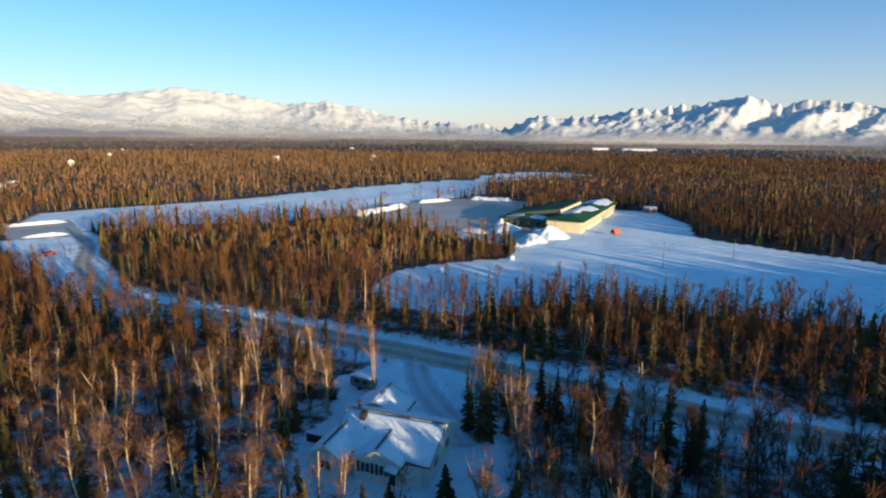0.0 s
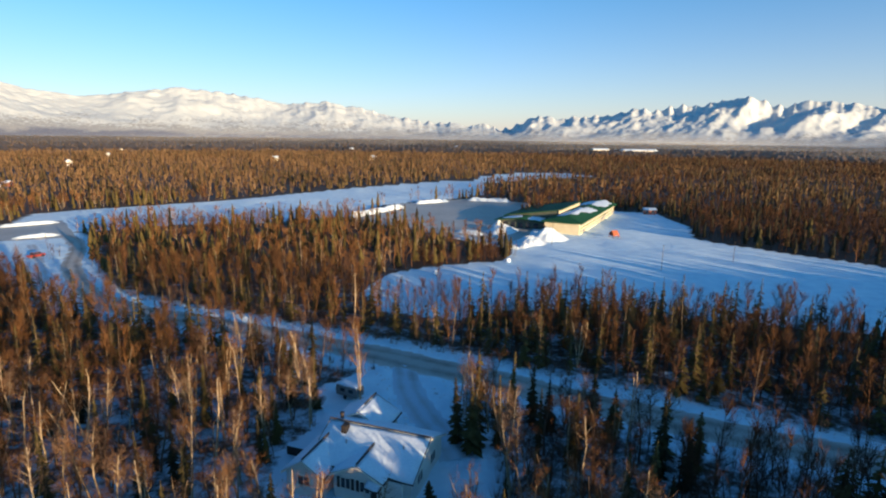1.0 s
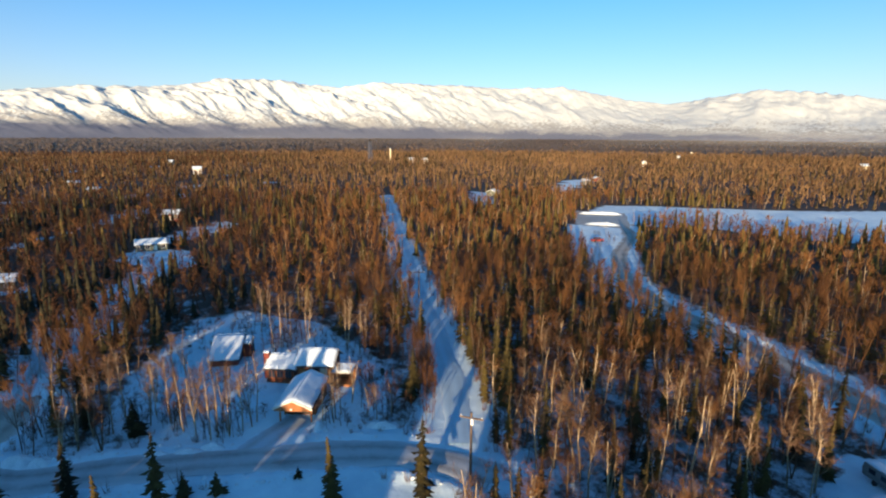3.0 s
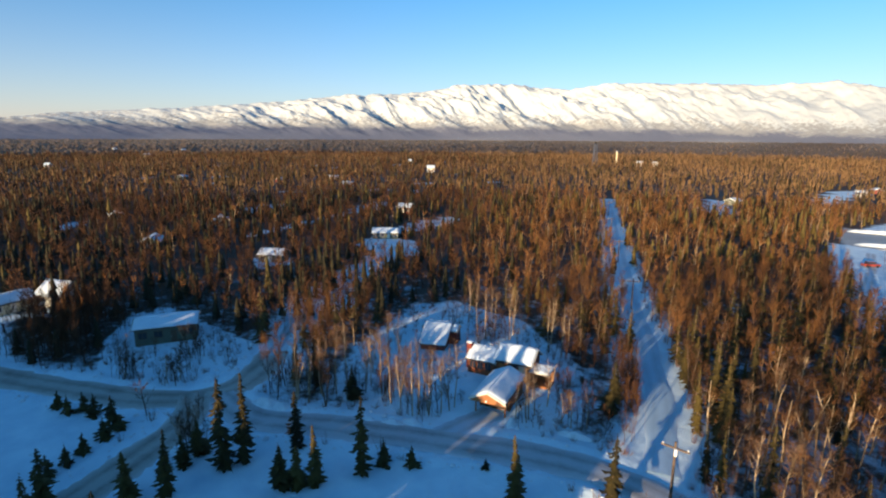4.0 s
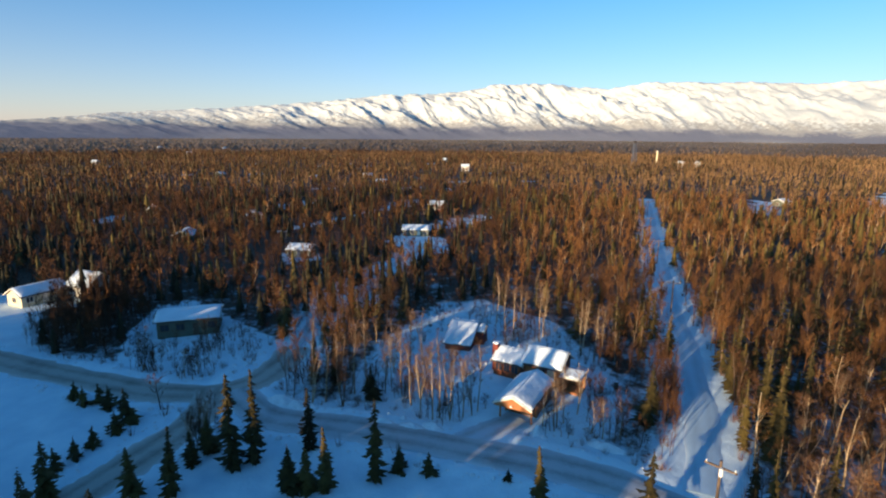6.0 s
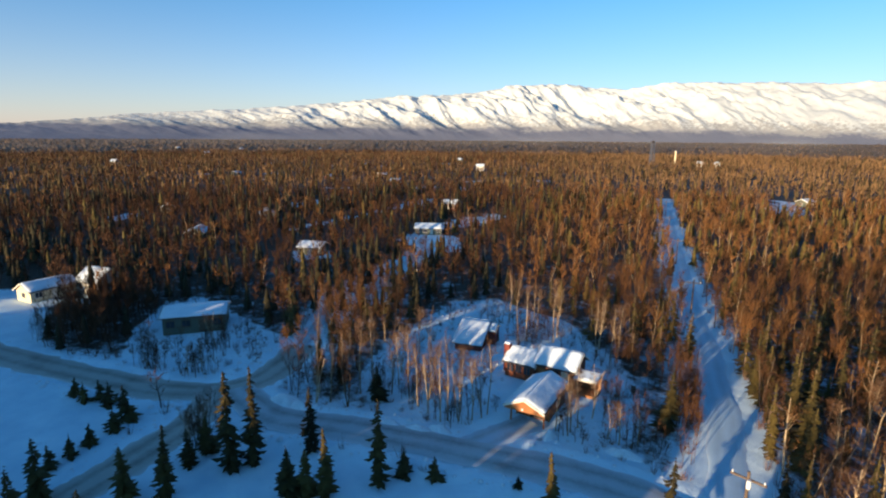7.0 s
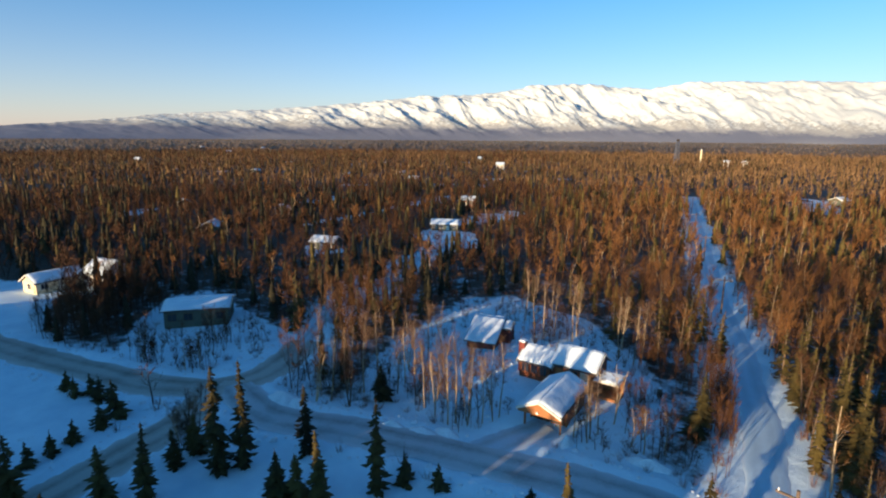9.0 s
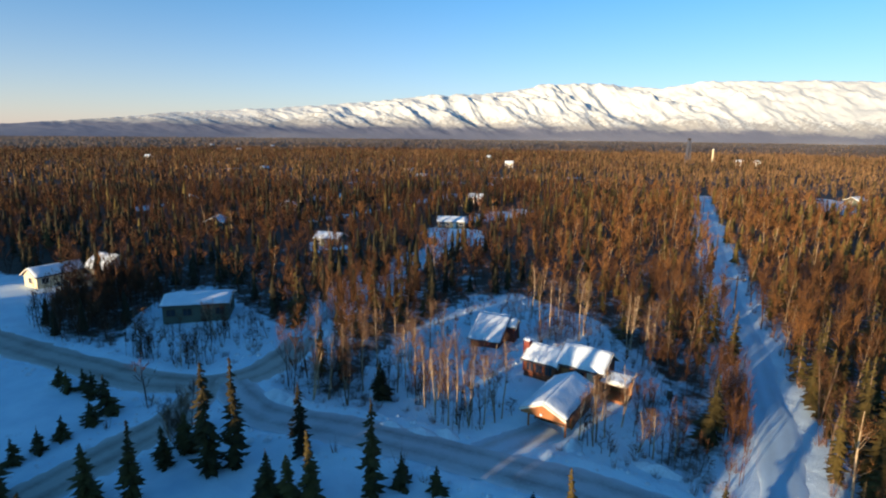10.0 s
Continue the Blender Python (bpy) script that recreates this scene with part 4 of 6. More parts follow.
def school():
    """Two-storey block with a green roof, a raised clerestory and a low entrance wing."""
    h = thing("school", pose(47.4, 194.0, 0, 0, 0, 62.5), "cream two-storey school with green metal roof and snow patches", "school")
    L = 68.0
    bm = bmesh.new()
    prism(bm, [(-6.5, -0.3), (6.5, -0.3), (6.5, 5.1), (-6.5, 5.1)], 0, L)
    part("wall", bm, CREAM, h)
    for s in (-1, 1):
        bm = bmesh.new()
        slab(bm, [(8, 0, 7.0), (L + 1.2, 0, 7.0), (L + 1.2, s * 7.6, 5.3), (-1.2, s * 7.6, 5.3)], 0.3)
        part("roof", bm, GREEN_ROOF, h)
    bm = bmesh.new()
    slab(bm, [(8, 0, 7.0), (-1.2, -7.6, 5.3), (-1.2, 7.6, 5.3)], 0.3)
    part("roof", bm, GREEN_ROOF, h)
    bm = bmesh.new()
    prism(bm, [(-6.5, 5.0), (6.5, 5.0), (0, 6.6)], L - 0.3, L)
    part("end_gable", bm, CREAM, h)
    def main_roof(y):
        return 7.02 - abs(y) / 7.6 * 1.7

    for x, y, rx, ry, sd in ((14.5, 2.4, 6.0, 2.8, 1.0), (23, 1.2, 13.0, 3.2, 2.0), (31, -2.2, 8.0, 2.6, 3.0), (57, -2.4, 11.0, 4.2, 4.0), (57, 3.2, 9.5, 2.9, 5.0)):
        snow_patch(h, x, y, rx, ry, main_roof, 0.2, sd)
    n = 17
    for z in (1.5, 4.0):
        for k in range(n):
            window(h, face(2.5 + k * (L - 5) / (n - 1), -6.51, z, 180), 2.1, 1.25)
    for z in (2.75, 4.95):
        bm = bmesh.new()
        box(bm, 0, L, -6.6, -6.5, z - 0.2, z + 0.2)
        part("band", bm, GREEN_ROOF, h, "green fascia band")
    cl = new("clerestory")
    cl.parent = h
    cl.matrix_local = pose(14, 5.0, 0)
    bm = bmesh.new()
    box(bm, 0, 34, 0, 0.12, 4.5, 7.9)
    part("wall", bm, CREAM, cl)
    bm = bmesh.new()
    prism(bm, [(0.12, 4.5), (21, 3.4), (21, 3.9), (0.12, 7.9)], 0.3, 33.7)
    part("side_wall", bm, GREEN_WALL, cl)
    bm = bmesh.new()
    slab(bm, [(-0.6, -0.8, 8.4), (34.6, -0.8, 8.4), (34.6, 23, 3.9), (-0.6, 23, 3.9)], 0.28)
    part("roof", bm, GREEN_ROOF, cl)
    for k in range(12):
        window(cl, face(1.9 + k * 2.75, -0.01, 7.4, 180), 1.7, 0.7)
    wing = new("entrance_wing")
    wing.parent = h
    wing.matrix_local = pose(5, 17.5, 0)
    # darker siding than the main block: the wing's shade put into its colour
    bm = bmesh.new()
    prism(bm, [(-11.2, -0.3), (9, -0.3), (9, 3.2), (0, 4.2), (-11.2, 3.2)], 0, 26)
    part("wall", bm, GREEN_WALL, wing)
    for s, e in ((-1, 11.2), (1, 10.5)):
        bm = bmesh.new()
        slab(bm, [(-1.5, 0, 4.75), (27, 0, 4.75), (27, s * e, 3.35), (-1.5, s * e, 3.35)], 0.3)
        part("roof", bm, GREEN_ROOF, wing)
    for x, y, rx, ry, sd in ((4.5, -5.2, 4.6, 4.0, 7.0), (4.0, 4.4, 4.6, 3.6, 8.0)):
        snow_patch(wing, x, y, rx, ry, lambda v: 4.77 - abs(v) / 11 * 1.4, 0.22, sd)
    for k in range(5):
        bm = bmesh.new()
        box(bm, -0.06, 0.02, -7 + k * 3.1, -5.2 + k * 3.1, 0.1, 2.5)
        part("door", bm, GLASS, wing, "dark glazed entrance door")
    bm = bmesh.new()
    slab(bm, [(-0.9, 2.2, 0.2), (-0.6, 6.6, 3.6), (-1.9, 6.6, 3.6), (-2.2, 2.2, 0.2)], 0.3)
    part("outside_stair", bm, DARK, h, "dark outside stair at the gable end")
    h.scale = (1, 1, 0.86)
    return h


def mound(x, y, r, hgt, label, stretch=1.0, turn=0.0, seed=0):
    """A ploughed heap of snow with clods."""
    bm = bmesh.new()
    n, m = 34, 13
    rings = [[bm.verts.new((0, 0, hgt))]]
    for j in range(1, m + 1):
        t = j / m
        row = []
        for k in range(n):
            a = k * math.tau / n
            p = Vector((math.cos(a) * 1.3, math.sin(a) * 1.3, seed))
            rr = r * t * (1 + 0.22 * noise.noise(p) + 0.08 * noise.noise(p * 4))
            z = hgt * (math.cos(t * math.pi) * 0.5 + 0.5) * (1 + 0.3 * noise.noise(Vector((math.cos(a) * t * 4, math.sin(a) * t * 4, seed + 9)))) - 0.2 * t
            q = Vector((math.cos(a) * rr * stretch, math.sin(a) * rr, seed))
            z += min(hgt, 1.3) * (1 - t) * (0.16 * noise.noise(q * 1.1) + 0.12 * noise.noise(q * 2.6))
            row.append(bm.verts.new((math.cos(a) * rr * stretch, math.sin(a) * rr, z)))
        rings.append(row)
    for k in range(n):
        bm.faces.new((rings[0][0], rings[1][k], rings[1][(k + 1) % n]))
    for j in range(1, m):
        for k in range(n):
            bm.faces.new((rings[j][k], rings[j + 1][k], rings[j + 1][(k + 1) % n], rings[j][(k + 1) % n]))
    ob = part("snow_mound", bm, PILE, None, smooth=True)
    ob.matrix_world = pose(x, y, -0.05, 0, 0, turn)
    return tagged(ob, label, "snow pile", "ploughed snow piles")


def berm(ax, ay, bx, by, half, hgt, label="long sunlit snow berm along the lay-by"):
    """A long straight bank of snow pushed up by a plough."""
    a, b = Vector((ax, ay, 0)), Vector((bx, by, 0))
    way = (b - a).normalized()
    side = Vector((-way.y, way.x, 0))
    n = int((b - a).length / 1.2)
    bm = bmesh.new()
    rows = []
    for i in range(n + 1):
        p = a.lerp(b, i / n)
        k = min(1, i / 2, (n - i) / 2) * (0.8 + 0.35 * noise.noise(Vector((p.x * 0.4, p.y * 0.4, 2))))
        row = []
        for c, z in ((-1, -0.2), (-0.6, 0.55), (-0.15, 0.95), (0.2, 1.0), (0.6, 0.5), (1, -0.2)):
            wob = 1 + 0.25 * noise.noise(Vector((p.x * 0.7, p.y * 0.7, c * 3)))
            row.append(bm.verts.new(p + side * (c * half * wob) + Vector((0, 0, z * hgt * k if z > 0 else z))))
        rows.append(row)
    for i in range(n):
        for c in range(5):
            bm.faces.new((rows[i][c], rows[i + 1][c], rows[i + 1][c + 1], rows[i][c + 1]))
    ob = part("snow_berm", bm, PILE, None, smooth=True)
    return tagged(ob, label, "snow berm", "snow berms")


def power_pole(x, y, top, turn, lamp=False, label="weathered wooden utility pole with a crossarm beside the trail"):
    p = thing("utility_pole", pose(x, y, 0, 0, 0, turn), label, "utility pole", "poles along the trail")
    bm = bmesh.new()
    pipe(bm, (0, 0, -0.3), (0, 0, top), 0.17, 0.11, 10)
    part("post", bm, POLE, p)
    bm = bmesh.new()
    box(bm, -1.25, 1.25, -0.06, 0.06, top - 0.7, top - 0.55)
    part("crossarm", bm, POLE, p)
    for k in (-1.1, 1.1):
        bm = bmesh.new()
        z = top - 0.55 if k else top
        pipe(bm, (k, 0, z), (k, 0, z + 0.2), 0.05, 0.04, 6)
        part("insulator", bm, LAMP, p)
    if lamp:
        bm = bmesh.new()
        pipe(bm, (0.14, -0.26, top - 1.2), (0.14, -0.26, top - 0.55), 0.15, 0.15, 12)
        part("transformer", bm, LAMP, p, "pale grey transformer can")
    return p


def tower(x, y, top):
    """A lattice radio mast on four splayed legs."""
    p = thing("lattice_tower", pose(x, y, 0), "tall thin lattice radio tower above the far woods", "tower")
    for sx in (-1, 1):
        for sy in (-1, 1):
            bm = bmesh.new()
            pipe(bm, (sx * 2.2, sy * 2.2, -0.5), (sx * 1.1, sy * 1.1, top), 0.36, 0.30, 6)
            part("leg", bm, TOWER_PAINT, p)
    for k in range(10):
        z0, z1 = top * k / 10, top * (k + 1) / 10
        w0, w1 = 2.2 - 1.1 * k / 10, 2.2 - 1.1 * (k + 1) / 10
        for a in range(4):
            ca, sa = (1, 1, -1, -1)[a], (1, -1, -1, 1)[a]
            cb, sb = (1, -1, -1, 1)[a], (-1, -1, 1, 1)[a]
            bm = bmesh.new()
            pipe(bm, (ca * w0, sa * w0, z0), (cb * w1, sb * w1, z1), 0.26, 0.26, 4)
            part("brace", bm, TOWER_PAINT, p)
    bm = bmesh.new()
    box(bm, -1.3, 1.3, -1.3, 1.3, top, top + 2.2)
    bmesh.ops.bevel(bm, geom=bm.edges[:], offset=0.3, segments=2, affect="EDGES")
    part("head", bm, DARK, p, "dark head frame")
    return p


def stack(x, y, top):
    p = thing("water_tower", pose(x, y, 0), "pale cream cylindrical water tower above the far woods", "tower")
    bm = bmesh.new()
    pipe(bm, (0, 0, -0.5), (0, 0, top), 1.0, 0.9, 16)
    part("tank", bm, CREAM, p)
    bm = bmesh.new()
    pipe(bm, (0, 0, top), (0, 0, top + 0.7), 1.1, 0.3, 16)
    part("cap", bm, SNOW, p)
    return p


def camper():
    p = thing("parked_camper", pose(-9.7, 64.4, 0.0, 0, 0, -28), "snow-capped grey camper trailer parked beside the drive", "camper")
    bm = bmesh.new()
    prism(bm, [(-1.1, 0.55), (1.1, 0.55), (1.15, 1.5), (1.05, 2.35), (-1.05, 2.35), (-1.15, 1.5)], -2.4, 2.4)
    bmesh.ops.bevel(bm, geom=bm.edges[:], offset=0.12, segments=2, affect="EDGES")
    body = part("body", bm, CAMPER, p)
    for x in (-1.3, 0.6):
        bm = bmesh.new()
        box(bm, x, x + 1.0, -1.19, -1.12, 1.4, 2.0)
        part("window", bm, GLASS, p)
    bm = bmesh.new()
    box(bm, 2.38, 2.44, -0.6, 0.6, 1.4, 2.0)
    part("window", bm, GLASS, p)
    for s in (-1, 1):
        bm = bmesh.new()
        pipe(bm, (-0.3, s * 0.95, 0.36), (-0.3, s * 1.15, 0.36), 0.38, 0.38, 16)
        part("wheel", bm, RUBBER, p)
    bm = bmesh.new()
    pipe(bm, (2.4, 0, 0.6), (3.5, 0, 0.5), 0.07, 0.06, 6)
    part("drawbar", bm, METAL, p)
    bm = bmesh.new()
    box(bm, 3.2, 3.3, -0.06, 0.06, -0.1, 0.5)
    part("jockey_leg", bm, METAL, p)
    snow_sheet(p, [(-2.3, 1.0, 2.34), (2.3, 1.0, 2.34), (2.3, -1.0, 2.34), (-2.3, -1.0, 2.34)], 0.22)
    p.scale = (0.72, 0.78, 0.80)
    return p


# stump form added for a small dark object that was not made out
def stump(x, y):
    b = thing("tree_stump", pose(x, y, 0), "short dark upright object of unknown kind in trodden snow", "stump")
    bm = bmesh.new()
    pipe(bm, (0, 0, -0.2), (0.03, 0.02, 0.25), 0.3, 0.2, 9)
    pipe(bm, (0.03, 0.02, 0.25), (0.08, 0, 1.35), 0.2, 0.14, 9)
    part("bole", bm, POLE, b)
    bm = bmesh.new()
    pipe(bm, (0.06, 0, 0.9), (0.4, 0.2, 1.25), 0.06, 0.03, 6)
    part("snag", bm, POLE, b)
    return b


def barrel(x, y):
    b = thing("burn_barrel", pose(x, y, 0), "dark metal barrel with a snow cap in the yard", "barrel")
    bm = bmesh.new()
    pipe(bm, (0, 0, -0.1), (0, 0, 0.88), 0.3, 0.3, 14)
    part("drum", bm, POLE, b)
    for z in (0.28, 0.58, 0.86):
        bm = bmesh.new()
        pipe(bm, (0, 0, z), (0, 0, z + 0.04), 0.32, 0.32, 14)
        part("hoop", bm, METAL, b)
    bm = bmesh.new()
    pipe(bm, (0, 0, 0.88), (0, 0, 1.0), 0.29, 0.16, 14)
    part("snow_cap", bm, SNOW, b, "rounded cap of snow", smooth=True)
    return b


def red_car():
    p = thing("red_car", pose(-111, 146, 0.02, 0, 0, 70), "red parked car at the bend of the road", "car")
    bm = bmesh.new()
    prism(bm, [(-0.85, 0.3), (0.85, 0.3), (0.88, 0.8), (0.8, 0.95), (-0.8, 0.95), (-0.88, 0.8)], -2.1, 2.1)
    bmesh.ops.bevel(bm, geom=bm.edges[:], offset=0.08, segments=2, affect="EDGES")
    part("body", bm, RED_PAINT, p)
    bm = bmesh.new()
    prism(bm, [(-0.78, 0.93), (0.78, 0.93), (0.62, 1.5), (-0.62, 1.5)], -1.2, 0.9)
    part("cabin", bm, GLASS, p)
    bm = bmesh.new()
    box(bm, -1.0, 0.7, -0.64, 0.64, 1.49, 1.55)
    part("roof", bm, RED_PAINT, p)
    for x in (-1.3, 1.3):
        for s in (-1, 1):
            bm = bmesh.new()
            pipe(bm, (x, s * 0.7, 0.32), (x, s * 0.9, 0.32), 0.34, 0.34, 14)
            part("wheel", bm, RUBBER, p)
    return p


def play_hut():
    p = thing("play_structure", pose(65.2, 188.6, 0, 0, 0, 25), "orange and red climbing hut in the snowy schoolyard", "play structure")
    bm = bmesh.new()
    for s in (-1, 1):
        slab(bm, [(-1.6, 0, 3.2), (1.6, 0, 3.2), (1.6, s * 1.8, 1.5), (-1.6, s * 1.8, 1.5)], 0.1)
    part("roof", bm, ORANGE, p)
    for x in (-1.4, 1.4):
        for y in (-1.4, 1.4):
            bm = bmesh.new()
            pipe(bm, (x, y, -0.2), (x, y, 1.9), 0.09, 0.09, 8)
            part("post", bm, RED_PAINT, p)
    bm = bmesh.new()
    box(bm, -1.5, 1.5, -1.5, 1.5, 0.9, 1.05)
    part("platform", bm, RED_PAINT, p)
    bm = bmesh.new()
    slab(bm, [(1.5, -0.4, 1.05), (3.6, -0.4, 0.1), (3.6, 0.4, 0.1), (1.5, 0.4, 1.05)], 0.08)
    part("slide", bm, ORANGE, p)
    for y in (-1.5, 1.42):
        bm = bmesh.new()
        box(bm, -1.5, 1.5, y, y + 0.08, 1.05, 1.5)
        part("panel", bm, ORANGE, p)
    p.scale = (0.8, 0.8, 0.8)
    return p


def ball(x, y, r, label):
    bm = bmesh.new()
    bmesh.ops.create_icosphere(bm, subdivisions=3, radius=r)
    for v in bm.verts:
        v.co *= 1 + 0.08 * noise.noise(v.co * 2)
        v.co.z = v.co.z * 0.9 + r * 0.75
    ob = part("snow_boulder", bm, SNOW, None, smooth=True)
    ob.matrix_world = pose(x, y, 0)
    return tagged(ob, label, "boulder")


def yard_light(x, y, top):
    p = thing("field_light", pose(x, y, 0, 0, 0, 20), "thin grey light pole standing in the snowy schoolyard", "light pole", "schoolyard light poles")
    bm = bmesh.new()
    pipe(bm, (0, 0, -0.2), (0, 0, top), 0.07, 0.045, 8)
    part("post", bm, POLE, p)
    bm = bmesh.new()
    box(bm, -0.3, 0.3, -0.08, 0.08, top, top + 0.12)
    part("lamp_head", bm, DARK, p)
    return p


white_house()
red_house()
carport()
side_porch()
shed()
plain_house("green_house", -95.2, -25.9, 98, 9.4, 3.4, 2.8, 3.6, GREEN_WALL, SHINGLE, "low grey-green house with a snow-covered roof behind saplings", 4, trim=DULL_BARK)
plain_house("cream_house", -116.5, -60.3, 146, 8.5, 2.3, 2.3, 3.6, CREAM, SHINGLE, "small cream house with a sunlit gable and snowy roof", 3)
plain_house("white_roof_house", -120, -52, 60, 6.0, 3.0, 2.6, 4.9, WHITE_WALL, SHINGLE, "pale house with a bright sunlit snow roof", 3)
plain_house("far_cottage", -152, -12, 70, 6.6, 2.6, 2.2, 3.4, GREEN_WALL, SHINGLE, "cottage with snowy roof in a small clearing", 3)
plain_house("clearing_house", -182, 23, 80, 8.5, 3.0, 1.9, 3.1, GREEN_WALL, SHINGLE, "long dark house with snowy roof at the edge of a clearing", 4)
plain_house("hill_house", -232, 38, 60, 6, 2.6, 2.8, 4.2, DARK_RED, SHINGLE, "pale house with snowy roof among the woods", 3, z=1)
FAR_HOUSES = [(-1203, -381), (-1125, -240), (-1124, -91), (-456, -100), (-416, -25), (-432, 14), (-507, 107), (-305, 54), (-221, -36), (-243, -80), (-180, -50), (-567, 365), (-550, 374), (-237, 210), (-878, -237), (-1154, -116), (-374, 22), (-430, 721), (-366, 546), (-268, 341), (-204, 692), (-180, 1144), (-89, 751), (-515, 899), (46, 1480), (-258, 317), (-640, 110), (-600, -250)]
house_rng = random.Random(5)
for k, (hx, hy) in enumerate(FAR_HOUSES):
    big = math.hypot(hx, hy) > 500
    s = house_rng.uniform(0.55, 0.75)
    plain_house("distant_house", hx, hy, house_rng.uniform(0, 180), 10 * s, 3.8 * s, 4.6 if big else 2.2, 6.4 if big else 3.5, house_rng.choice((WHITE_WALL, CREAM, WHITE_WALL)) if big else house_rng.choice((GREEN_WALL, DARK_RED, CREAM)), SHINGLE, "distant pale house with a snowy roof among trees", 3)
school()
plain_house("yard_hut", 101, 250, -12, 5.2, 1.8, 2.2, 2.9, ORANGE, SHINGLE, "orange hut with a snowy flat roof by the schoolyard", 2, category="hut")
plain_house("warehouse", 375, 1290, 10, 40, 9, 6, 9, CREAM, METAL, "long pale industrial building far across the woods", 6, category="warehouse")
plain_house("warehouse", 460, 1275, 0, 80, 12, 6, 9, WHITE_WALL, METAL, "long white-roofed industrial building far across the woods", 8, category="warehouse")
for a in ((40.5, 183.5, 7.5, 4.2, 1.4, 50), (33, 174, 6, 2.2, 1.5, 50), (33, 178, 6, 2.0, 1.5, 40), (26, 198, 7, 2.6, 1.5, 60), (26.3, 211, 3.2, 2.4, 1.2, 0), (30, 169, 3, 1.2, 2.0, 60)):
    mound(a[0], a[1], a[2], a[3], "ploughed snow heap at the edge of the car park", a[4], a[5], a[0])
for ax, ay, bx, by in ((-159, 193, -145, 206), (-138, 172, -127, 180)):
    berm(ax, ay, bx, by, 1.5, 1.3)
for ax, ay, bx, by, half, hgt in ((-36, 229, -16, 264, 2.6, 2.4), (-10, 279, 7, 291, 2.2, 1.9), (18, 297, 41, 292, 2.4, 2.0), (9, 197, 18, 190, 2.0, 1.5), (7, 184, 28, 165, 1.8, 1.4)):
    berm(ax, ay, bx, by, half, hgt, "ploughed snow bank edging the icy car park")
for a in ((-65.8, -7.2, 1.8, 1.0, 1.8, 60), (-64.4, -5.2, 1.5, 0.8, 1.5, 70), (-57.0, 10.5, 1.2, 0.6, 1.7, 50), (-53.8, 22.0, 0.9, 1.0, 2.0, 125), (-57.5, 8, 1.2, 0.5, 2.0, 60), (-50, 28.5, 1.2, 0.6, 2.5, 50), (-59, 5, 1.0, 0.5, 2.0, 65)):
    mound(a[0], a[1], a[2], a[3], "lumpy ploughed snow bank beside the road", a[4], a[5], a[0])
power_pole(-34.9, 30.5, 7.8, 35, True, "weathered utility pole with pale transformer at the trail mouth")
for px, py in ((-91.2, 61.4), (-130, 81.2), (-168.5, 101), (-212, 124.6)):
    power_pole(px, py, 6.6, 60)
tower(-555, 302, 26)
stack(-570, 337.4, 17)
camper()
barrel(-63.1, 36.2)
stump(-82.6, 23.1)
red_car()
play_hut()
ball(1.4, 131.8, 0.75, "round snow-covered boulder on the open yard")
ball(22, 147, 0.8, "round snow-capped boulder at the wood's edge")
yard_light(39.5, 172, 8)
yard_light(62.4, 138.4, 7)
yard_light(88, 150, 6)


# ---- trees ----
class Shape:
    """Collects triangles with a material index."""

    def __init__(self):
        self.v, self.f, self.m = [], [], []

    def tube(self, pts, radii, n, mi):
        base = len(self.v)
        for p, r in zip(pts, radii):
            for k in range(n):
                a = k * math.tau / n
                self.v.append((p[0] + r * math.cos(a), p[1] + r * math.sin(a), p[2]))
        for j in range(len(pts) - 1):
            for k in range(n):
                a, b = base + j * n + k, base + j * n + (k + 1) % n
                self.f += [(a, b, b + n), (a, b + n, a + n)]
                self.m += [mi, mi]

    def blade(self, a, b, w, side, mi):
        """One thin twig: a long triangle."""
        i = len(self.v)
        s = Vector(side) * w / 2
        a, b = Vector(a), Vector(b)
        self.v += [tuple(a - s), tuple(a + s), tuple(b)]
        self.f.append((i, i + 1, i + 2))
        self.m.append(mi)

    def arrays(self):
        return np.array(self.v, np.float32), np.array(self.f, np.int32), np.array(self.m, np.int32)

    def split(self, mi):
        v, f, m = self.arrays()
        f = f[m == mi]
        used, inv = np.unique(f, return_inverse=True)
        return v[used], inv.reshape(-1, 3)


def bent(rnd, a, way, length, n, wander):
    pts = [Vector(a)]
    way = Vector(way).normalized()
    for _ in range(n):
        way = (way + Vector((rnd.gauss(0, wander), rnd.gauss(0, wander), rnd.gauss(0.06, wander * 0.6)))).normalized()
        pts.append(pts[-1] + way * length / n)
    return pts


def some_side(rnd):
    return Vector((rnd.gauss(0, 1), rnd.gauss(0, 1), rnd.gauss(0, 0.5))).normalized()


